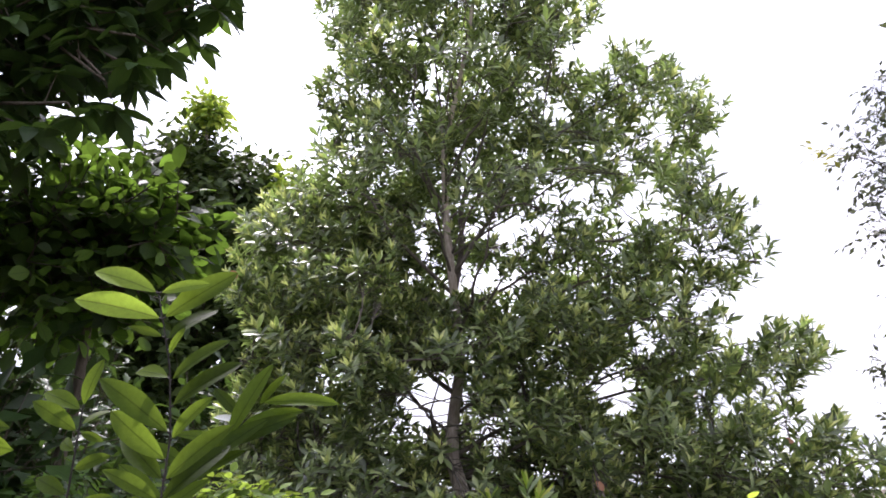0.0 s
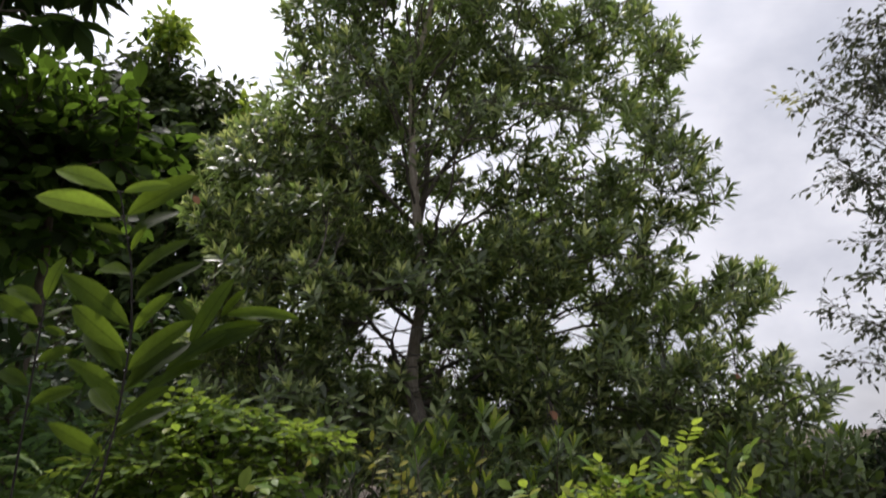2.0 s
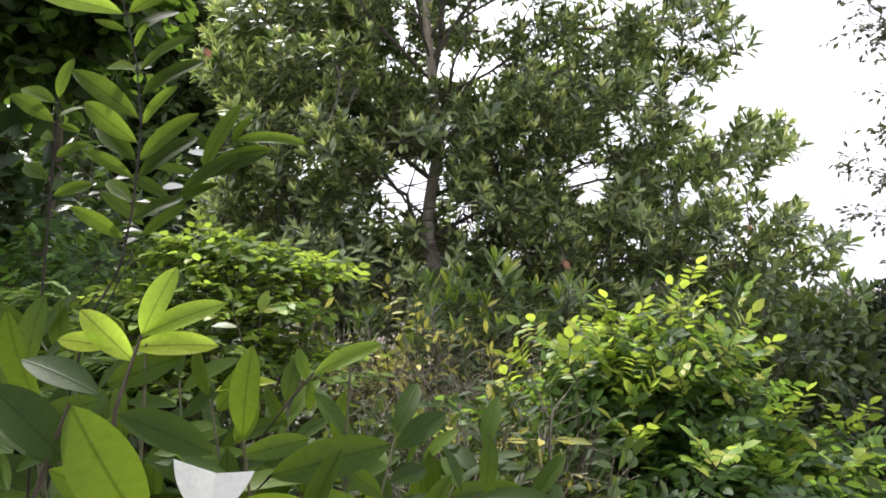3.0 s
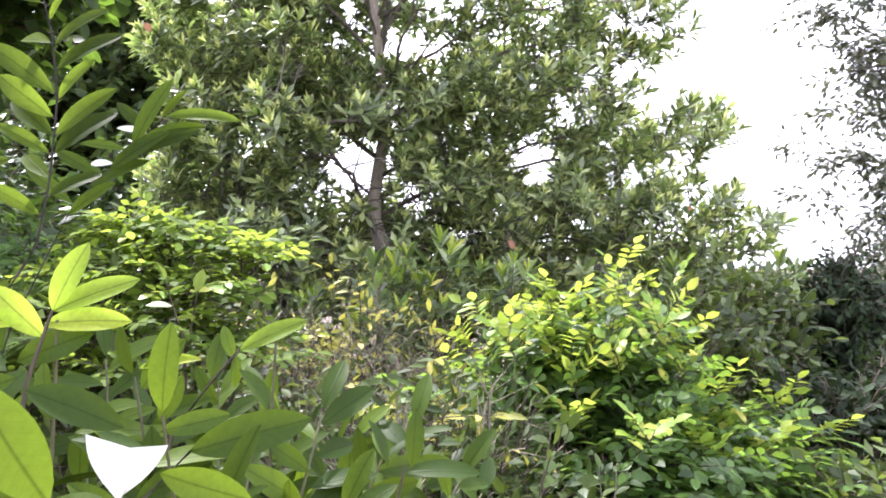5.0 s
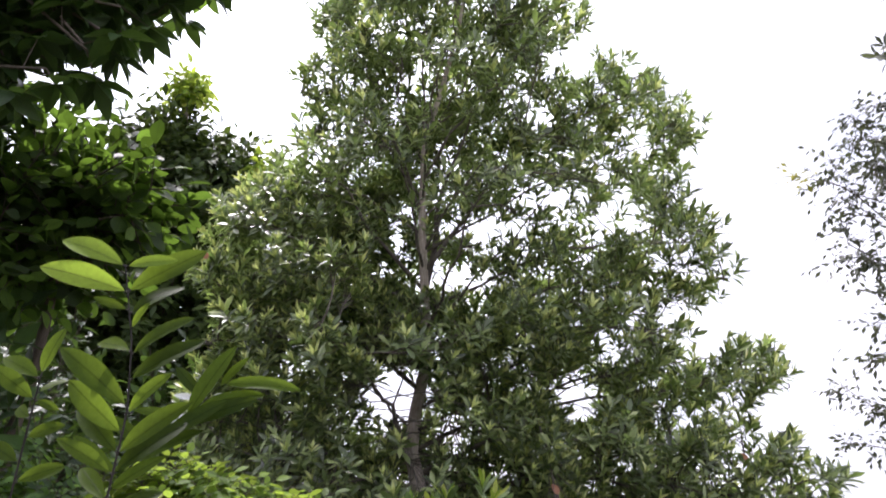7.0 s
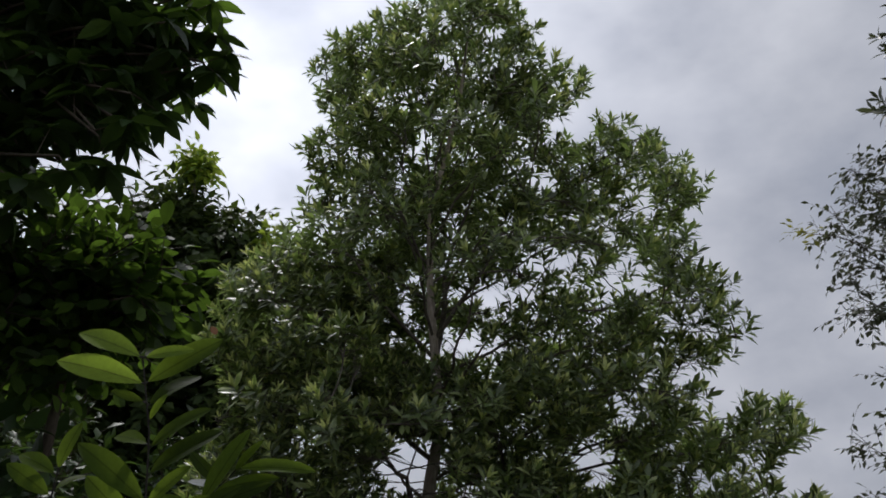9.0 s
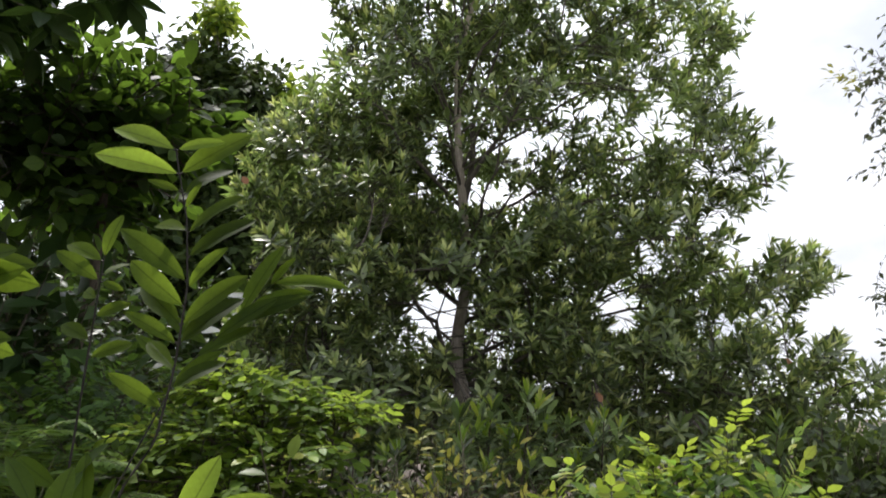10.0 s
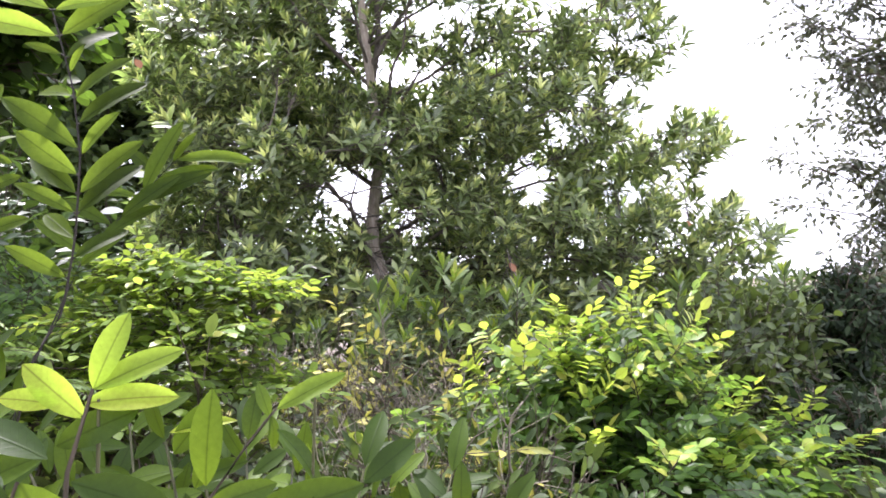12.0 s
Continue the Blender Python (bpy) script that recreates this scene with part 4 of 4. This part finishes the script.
def twiggy_shrub(base, centre, radii, seed, leaf_share):
    """A thin, half-bare shrub with yellowing leaves and dry twigs."""
    rng = np.random.default_rng(seed)
    thing = plant("yellowing_shrub", "half-bare shrub with dry twigs and yellowing leaves", "shrub", base, "yellowing shrubs")
    green, gold = [], []
    centre, radii = np.array(centre), np.array(radii)
    for k in range(30):
        a, z = 2.399 * k, 1 - 1.8 * (k + 0.5) / 30
        h = math.sqrt(max(0, 1 - z * z))
        tip = centre + radii * np.array((h * math.cos(a), h * math.sin(a), z)) * rng.uniform(0.6, 1.1)
        pts = bough(base, tip, 0.1, 7, rng, 0.05)
        wood = Wood().tube(pts, 0.006 if k % 3 else 0.007, 0.002 if k % 3 else 0.004, 4)
        for j in range(6):
            p, d = along(pts, rng.uniform(0.4, 1))
            q = p + unit(d + rng.normal(0, 0.7, 3)) * rng.uniform(0.1, 0.3)
            wood.tube([p, q], 0.003, 0.0015, 3)
            if k % 3 and rng.random() < 0.6:
                twig_leaves(p, q, rng, 0.095, 0.05, gold if rng.random() < leaf_share * 1.4 else green, 0.6, 0.15, 1.0, np.array((0, -0.4, 0)))
        wood.done("stem" if k % 3 else "dry_twig", TWIG if k % 3 else DEAD_TWIG, thing)
    grown("leaf", LANCE_SMALL, green, FAR_LEAF, thing, 100)
    grown("yellow_leaf", LANCE_SMALL, gold, YELLOW_LEAF, thing, 100)


LANCE_SMALL = blade(0.34, steps=3, fold=0.3, droop=0.15, widest=0.5)
twiggy_shrub((-0.1, 5.7, 0), (-0.05, 5.6, 0.95), (0.5, 0.35, 0.44), 31, 0.6)
twiggy_shrub((0.6, 5.4, 0), (0.55, 5.3, 0.68), (0.45, 0.35, 0.42), 32, 0.4)
twiggy_shrub((-0.65, 5.6, 0), (-0.6, 5.4, 0.8), (0.4, 0.35, 0.38), 33, 0.35)
twiggy_shrub((0.1, 3.3, 0), (0.12, 3.3, 0.62), (0.45, 0.3, 0.36), 35, 0.08)
twiggy_shrub((0.6, 3.7, 0), (0.6, 3.7, 0.6), (0.4, 0.3, 0.36), 36, 0.12)
twiggy_shrub((0.2, 4.6, 0), (0.25, 4.5, 0.62), (0.5, 0.35, 0.40), 34, 0.2)


def dry_tangle(base, spread, height, seed, count=34):
    """A tangle of thin dead twigs, arching and crossing."""
    rng = np.random.default_rng(seed)
    thing = plant("dead_shrub", "tangle of thin pale dead twigs in the undergrowth", "shrub", base, "dead twig tangles")
    base = np.array(base, float)
    for k in range(count):
        a, far = turned(rng), rng.uniform(0.4, 1.0)
        tip = base + np.array((math.cos(a) * spread * far, math.sin(a) * spread * 0.5 * far, height * rng.uniform(0.35, 1.05)))
        pts = bough(base + rng.normal(0, 0.05, 3) * (1, 1, 0), tip, rng.uniform(0.02, 0.28), 9, rng, 0.06)
        wood = Wood().tube(pts, 0.005, 0.002, 4)
        for j in range(4):
            q, e = along(pts, rng.uniform(0.4, 0.95))
            wood.tube(bough(q, q + unit(e + rng.normal(0, 0.7, 3)) * rng.uniform(0.12, 0.35), rng.uniform(-0.05, 0.05), 5, rng, 0.05), 0.0025, 0.0013, 3)
        wood.done("twig", DEAD_TWIG if k % 3 else TWIG, thing)


dry_tangle((0.2, 4.9, 0), 0.55, 1.0, 51, 28)
dry_tangle((0.0, 3.5, 0), 0.5, 0.8, 52, 16)
dry_tangle((-0.5, 5.2, 0), 0.5, 1.05, 53, 24)


def fern(base, seed, fronds=9, length=0.45):
    rng = np.random.default_rng(seed)
    thing = plant("fern", "fern with finely divided light green fronds", "fern", base, "ferns")
    base = np.array(base)
    for k in range(fronds):
        a = 2.399 * k
        tip = base + np.array((math.cos(a) * 0.75, math.sin(a) * 0.75, 0.35)) * length
        pts = bough(base, tip, 0.22 * length, 8, rng, 0.02)
        Wood().tube(pts, 0.003, 0.001, 3).done("stalk", GREEN_TWIG, thing)
        out = []
        for j in range(17):
            s = 0.2 + 0.8 * j / 17
            p, d = along(pts, s)
            side = unit(np.cross(d, UP))
            for g in (-1, 1):
                out.append(frame_of(p, side * g + d * 0.35, UP + rng.normal(0, 0.15, 3), 0.30 * length * math.sin(math.pi * min(1, 0.25 + 0.72 * s)) ** 0.8))
        foliage("frond", FERN_PINNA, out, FERN_LEAF, thing)


FERN_PINNA = blade(0.2, steps=3, fold=0.1, droop=0.1, widest=0.35)
for i, at in enumerate(((-1.35, 2.7, 1.1), (-1.15, 2.5, 1.0), (-1.6, 2.9, 1.2), (-1.2, 2.1, 0.92))):
    fern(at, 70 + i)


# ---- the saplings close to the camera ----
def stemmed(name, label, line, table, side_shoots=(), seed=1, group="", width=1.0, thick=0.0028):
    """A sapling: a stem through the given points, leaves given by height on it and the way to their tips in centimetres (x, y, z, young)."""
    rng = np.random.default_rng(seed)
    thing = plant(name, label, "sapling", line[0], group)
    glints = []
    line = np.array(line, float)
    zs = line[:, 2]
    fine = np.linspace(0, 1, 30)
    pts = np.stack([np.interp(fine, np.linspace(0, 1, len(line)), line[:, i]) for i in range(3)], 1)
    stem = Wood().tube(pts, thick, thick * 0.4, 6)
    old, young = [], []
    for z, dx, dy, dz, fresh in table:
        p = np.array([np.interp(z, zs, line[:, i]) for i in range(3)])
        way = np.array((dx, dy, dz)) / 100
        foot = p + unit(way) * 0.006
        face = np.array((-0.2 * np.sign(dx), -1.15, 0.4)) + rng.normal(0, 0.17, 3)
        stem.tube([p, foot], 0.0016, 0.0012, 4)
        # 2 marks a near-white blade painted in for a glint
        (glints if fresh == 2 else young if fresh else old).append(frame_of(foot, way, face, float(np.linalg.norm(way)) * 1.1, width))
    stem.done("stem", DARK_TWIG, thing)
    leaves("leaf", LANCE, old, SAPLING_LEAF, thing)
    leaves("young_leaf", LANCE, young, SAPLING_YOUNG_LIT, thing)
    leaves("pale_leaf", LANCE, glints, WHITE_GLINT_LEAF, thing)
    return thing


stemmed("sapling", "slender sapling with paired long green leaves and yellow-green tip", [(-0.78, 1.35, 0), (-0.62, 1.3, 0.9), (-0.50, 1.25, 1.36), (-0.45, 1.25, 1.44), (-0.43, 1.25, 1.55), (-0.42, 1.25, 1.68), (-0.43, 1.25, 1.79), (-0.46, 1.25, 1.915)], [
    (1.912, -10.5, 1, 5, 1), (1.87, -13, -1, 4, 1), (1.912, 6.6, -1, 1.6, 1), (1.87, 9.2, 2, 8, 0), (1.84, -4, -2, 1.3, 0), (1.835, 5.2, 4, 6.3, 0), (1.81, 2, -2, 3.2, 0),
    (1.775, -6.8, 4, 2.7, 0), (1.77, 7, -2, 6, 0), (1.73, 8, 2, 7.5, 0), (1.69, -9.5, -2, 8, 0), (1.68, 5, -4, 5.3, 0), (1.65, -9.6, 1, 7.1, 0), (1.62, -8, 3, 7, 0),
    (1.62, 8, -2, 7.5, 0), (1.59, -6.3, -3, 4.5, 0), (1.59, 7, 4, 8.5, 0), (1.55, -6, 4, 5, 0), (1.52, 6, 4, 5, 0), (1.49, -6, -4, 4.5, 0)], seed=3, width=0.95)
stemmed("sapling", "sapling branch with long leaves slanting to one side", [(-1.05, 2.1, 0), (-0.90, 2.15, 1.2), (-0.74, 2.2, 1.58), (-0.615, 2.25, 1.73), (-0.52, 2.3, 1.85)], [
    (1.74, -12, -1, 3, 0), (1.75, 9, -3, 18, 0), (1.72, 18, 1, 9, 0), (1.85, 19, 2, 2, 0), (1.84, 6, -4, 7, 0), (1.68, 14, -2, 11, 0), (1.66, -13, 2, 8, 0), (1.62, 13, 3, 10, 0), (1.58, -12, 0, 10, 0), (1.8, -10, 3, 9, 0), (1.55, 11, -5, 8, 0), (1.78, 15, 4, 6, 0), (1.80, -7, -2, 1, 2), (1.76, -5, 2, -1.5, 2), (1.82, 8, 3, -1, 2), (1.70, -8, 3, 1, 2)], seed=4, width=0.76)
stemmed("sapling", "small side sapling with a tuft of upright green leaves", [(-0.7, 1.4, 0), (-0.63, 1.35, 1.3), (-0.60, 1.33, 1.66), (-0.595, 1.33, 1.745)], [
    (1.74, 1.3, 0, 7, 0), (1.735, -6.5, 1, 3.5, 0), (1.70, -6, -2, 4.5, 0), (1.70, 3.4, -1, -1, 0), (1.71, 2.5, 3, 3, 0), (1.67, -4, 3, 2, 0), (1.64, 5, -2, 2, 0), (1.60, -6, 2, 3, 0), (1.57, 5, 3, 3, 0)], seed=5, width=1.2)
stemmed("sapling", "sapling with broad drooping green leaves", [(-0.88, 1.15, 0), (-0.80, 1.12, 0.95), (-0.74, 1.1, 1.44), (-0.72, 1.1, 1.69)], [
    (1.69, 11, 0, -2.5, 0), (1.67, 9, -3, 4, 0), (1.68, 10, 1, 2, 0), (1.64, 10, -2, 4, 0), (1.60, 9, 2, -3, 0), (1.56, 10, -2, 3, 0), (1.5, 9, 3, -1, 0), (1.68, -6, 2, 5, 0), (1.6, -7, 3, 3, 0), (1.45, 8, -3, -4, 0)], seed=6, width=1.25)


def shoot_leaves(at, way, count, rng, size, old, young, fresh=0.2):
    """Leaves set alternately along the end of a shoot, arching out and down, and one at its tip."""
    way = unit(way)
    side = unit(np.cross(way, (rng.normal(0, 0.5), -1.0, rng.normal(0, 0.4))))
    for k in range(count):
        s = 1 if k % 2 else -1
        p = np.asarray(at) - way * 0.030 * (count - 1 - k)
        go = side * s * rng.uniform(0.7, 1.1) + way * rng.uniform(0.35, 0.8) + rng.normal(0, 0.22, 3) if k < count - 1 else way + rng.normal(0, 0.15, 3)
        face = UP * 0.75 + np.array((0, -0.6, 0)) + rng.normal(0, 0.3, 3)
        (young if rng.random() < fresh and k > count - 3 else old).append(frame_of(p + unit(go) * 0.006, go, face, size * rng.uniform(0.8, 1.2), rng.uniform(1.0, 1.3)))


def near_shrub():
    """The leafy shrub at the camera's feet."""
    rng = np.random.default_rng(8)
    thing = plant("leafy_shrub", "shrub of long glossy green leaves with yellow-green shoots coloured as if lit", "shrub", (-0.3, 1.3, 0))
    base = np.array((-0.3, 1.3, 0))
    old, young = [], []
    tops = [(-0.30, 0.95, 1.34, 6), (-0.08, 1.40, 1.27, 9), (0.2, 1.85, 1.02, 9), (-0.45, 1.0, 1.24, 8), (-0.22, 1.15, 1.18, 9), (0.0, 1.5, 1.12, 9), (0.12, 1.6, 1.0, 9), (-0.6, 1.25, 1.26, 9), (-0.35, 1.45, 1.2, 9), (-0.15, 1.7, 1.1, 9),
            (-0.75, 1.5, 1.3, 9), (0.32, 1.9, 0.88, 9), (0.05, 1.9, 0.98, 9), (-0.5, 1.75, 1.2, 9), (-0.12, 1.1, 1.04, 9), (0.05, 1.3, 0.98, 9), (-0.34, 0.95, 1.12, 7), (-0.9, 1.9, 1.3, 9), (0.4, 2.1, 0.78, 8), (-0.28, 1.9, 1.12, 9)]
    for n in range(30):
        x, y = -1.0 + 1.5 * ((n * 0.618) % 1.0), 0.95 + 1.3 * ((n * 0.4142) % 1.0)
        tops.append((x, y, np.interp(x, [-1, -0.4, 0.0, 0.5], [1.15, 1.05, 0.9, 0.72]) - 0.25 * rng.random() - 0.12 * (y < 1.3), 9))
    for n, (x, y, z, count) in enumerate(tops):
        pts = bough(base + rng.normal(0, 0.06, 3) * (1, 1, 0), (x, y, z), -0.05, 8, rng, 0.03)
        Wood().tube(pts, 0.006, 0.0025, 5).done("stem", GREEN_TWIG, thing)
        if n > 1:
            lean = unit(pts[-1] - pts[-2]) + np.array((rng.normal(0, 0.5), rng.normal(0, 0.3), 0.4))
            shoot_leaves((x, y, z), lean, count, rng, 0.12, old, young, fresh=0.04)
            shoot_leaves(along(pts, 0.82)[0], lean + rng.normal(0, 0.5, 3), 6, rng, 0.12, old, young, fresh=0)
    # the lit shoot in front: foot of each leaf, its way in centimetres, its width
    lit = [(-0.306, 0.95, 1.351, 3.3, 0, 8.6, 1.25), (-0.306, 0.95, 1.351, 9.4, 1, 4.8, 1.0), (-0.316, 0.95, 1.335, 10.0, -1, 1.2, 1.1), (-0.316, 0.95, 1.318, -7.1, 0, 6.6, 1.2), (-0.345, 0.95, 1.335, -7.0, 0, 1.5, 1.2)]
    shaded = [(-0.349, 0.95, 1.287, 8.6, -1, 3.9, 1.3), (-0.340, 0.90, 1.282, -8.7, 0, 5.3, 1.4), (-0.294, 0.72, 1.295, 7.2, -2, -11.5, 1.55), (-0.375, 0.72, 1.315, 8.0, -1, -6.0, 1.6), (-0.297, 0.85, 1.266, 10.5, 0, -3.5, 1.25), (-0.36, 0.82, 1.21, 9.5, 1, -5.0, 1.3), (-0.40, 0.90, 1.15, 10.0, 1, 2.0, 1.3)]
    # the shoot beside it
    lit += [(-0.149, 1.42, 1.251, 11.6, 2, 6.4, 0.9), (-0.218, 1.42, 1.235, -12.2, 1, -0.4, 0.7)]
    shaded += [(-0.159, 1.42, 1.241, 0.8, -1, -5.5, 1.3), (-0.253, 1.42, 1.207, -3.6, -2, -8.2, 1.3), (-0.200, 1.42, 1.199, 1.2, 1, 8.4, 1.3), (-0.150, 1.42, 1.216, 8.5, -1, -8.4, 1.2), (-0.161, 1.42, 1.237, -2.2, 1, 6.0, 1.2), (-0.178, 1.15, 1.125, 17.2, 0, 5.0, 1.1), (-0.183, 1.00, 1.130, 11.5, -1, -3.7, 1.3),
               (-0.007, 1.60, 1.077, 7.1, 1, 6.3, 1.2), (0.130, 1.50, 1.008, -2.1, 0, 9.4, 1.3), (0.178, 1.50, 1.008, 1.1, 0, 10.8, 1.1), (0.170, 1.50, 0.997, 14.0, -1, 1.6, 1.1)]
    # lit leaves get the brighter blade, shaded ones the darker: lighting set by colour
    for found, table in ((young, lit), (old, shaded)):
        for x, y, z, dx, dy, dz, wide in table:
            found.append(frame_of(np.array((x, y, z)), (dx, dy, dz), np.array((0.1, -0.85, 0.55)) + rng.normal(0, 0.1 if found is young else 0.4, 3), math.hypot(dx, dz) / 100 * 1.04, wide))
    for line in (((-0.33, 1.0, 0.7), (-0.34, 0.93, 1.15), (-0.33, 0.93, 1.26), (-0.307, 0.95, 1.352)), ((-0.36, 0.8, 0.8), (-0.345, 0.74, 1.18), (-0.296, 0.72, 1.296)), ((-0.33, 1.4, 0.8), (-0.27, 1.42, 1.10), (-0.20, 1.42, 1.195), (-0.150, 1.42, 1.253)),
                 ((-0.32, 1.2, 0.8), (-0.25, 1.1, 1.05), (-0.177, 1.15, 1.126)), ((0.1, 1.55, 0.6), (0.14, 1.5, 0.9), (0.165, 1.5, 1.01))):
        Wood().tube(line, 0.0045, 0.0022, 5).done("stem", TWIG, thing)
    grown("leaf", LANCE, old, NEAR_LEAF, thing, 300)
    leaves("young_leaf", LANCE, young, SAPLING_YOUNG_LIT, thing)
    # the folded white leaf lying among them
    me = bmesh.new()
    n = 8
    for side, tip in ((-1, (-0.52, 0.30)), (1, (0.50, 0.20))):
        rows = []
        for i in range(n + 1):
            t = i / n
            a, b = Vector((0.0, 0.16 - 0.66 * t)), Vector(tip).lerp(Vector((-0.06, -0.5)), t)
            b.x += side * 0.10 * math.sin(math.pi * t)
            rows.append([me.verts.new((*a.lerp(b, s), 0.28 * abs(a.lerp(b, s).x) + 0.012 * math.sin(5 * t + 7 * s))) for s in (0, 0.33, 0.66, 1)])
        for i in range(n):
            for j in range(3):
                me.faces.new((rows[i][j], rows[i][j + 1], rows[i + 1][j + 1], rows[i + 1][j]))
    data = bpy.data.meshes.new("white_leaf")
    me.to_mesh(data)
    me.free()
    layer = data.uv_layers.new(name="UVMap")
    for loop in data.loops:
        v = data.vertices[loop.vertex_index].co
        layer.data[loop.index].uv = (0.5 + v.x, 0.5 + v.y)
    data.materials.append(WHITE_GLINT_LEAF)
    data.polygons.foreach_set("use_smooth", [True] * len(data.polygons))
    ob = new("white_leaf", data)
    ob.matrix_basis = Matrix(frame_of(np.array((-0.205, 0.93, 1.165)), (0.05, 0.35, 1), (0.05, -1, 0.5), 0.094, 1.06).tolist())
    tagged(child(ob, thing), label="white folded leaf")


near_shrub()


def far_scrub():
    """The belt of scrub that closes the view behind the trees."""
    rng = np.random.default_rng(99)
    thing = plant("far_scrub", "belt of distant green scrub behind the trees", "scrub", (0, 18, 0))
    tagged(thing, kind="stuff")
    out = []
    for k in range(3200):
        x = rng.uniform(-16, 22)
        y = 15 + 5 * rng.random() + 0.1 * abs(x)
        top = 1.2 + 0.6 * noise.noise((x * 0.35, y * 0.3, 0)) + 0.2 * noise.noise((x * 1.7, 0, 4))
        p = np.array((x, y, top * rng.random() ** 0.45))
        q = p + unit(rng.normal(0, 0.6, 3) + UP * 0.7) * 0.35
        twig_leaves(p, q, rng, 0.24, 0.11, out, 0.6, 0.1, 1.0, np.array((0, -0.5, 0)))
    foliage("foliage", DENSE, out, FAR_LEAF, thing)


far_scrub()
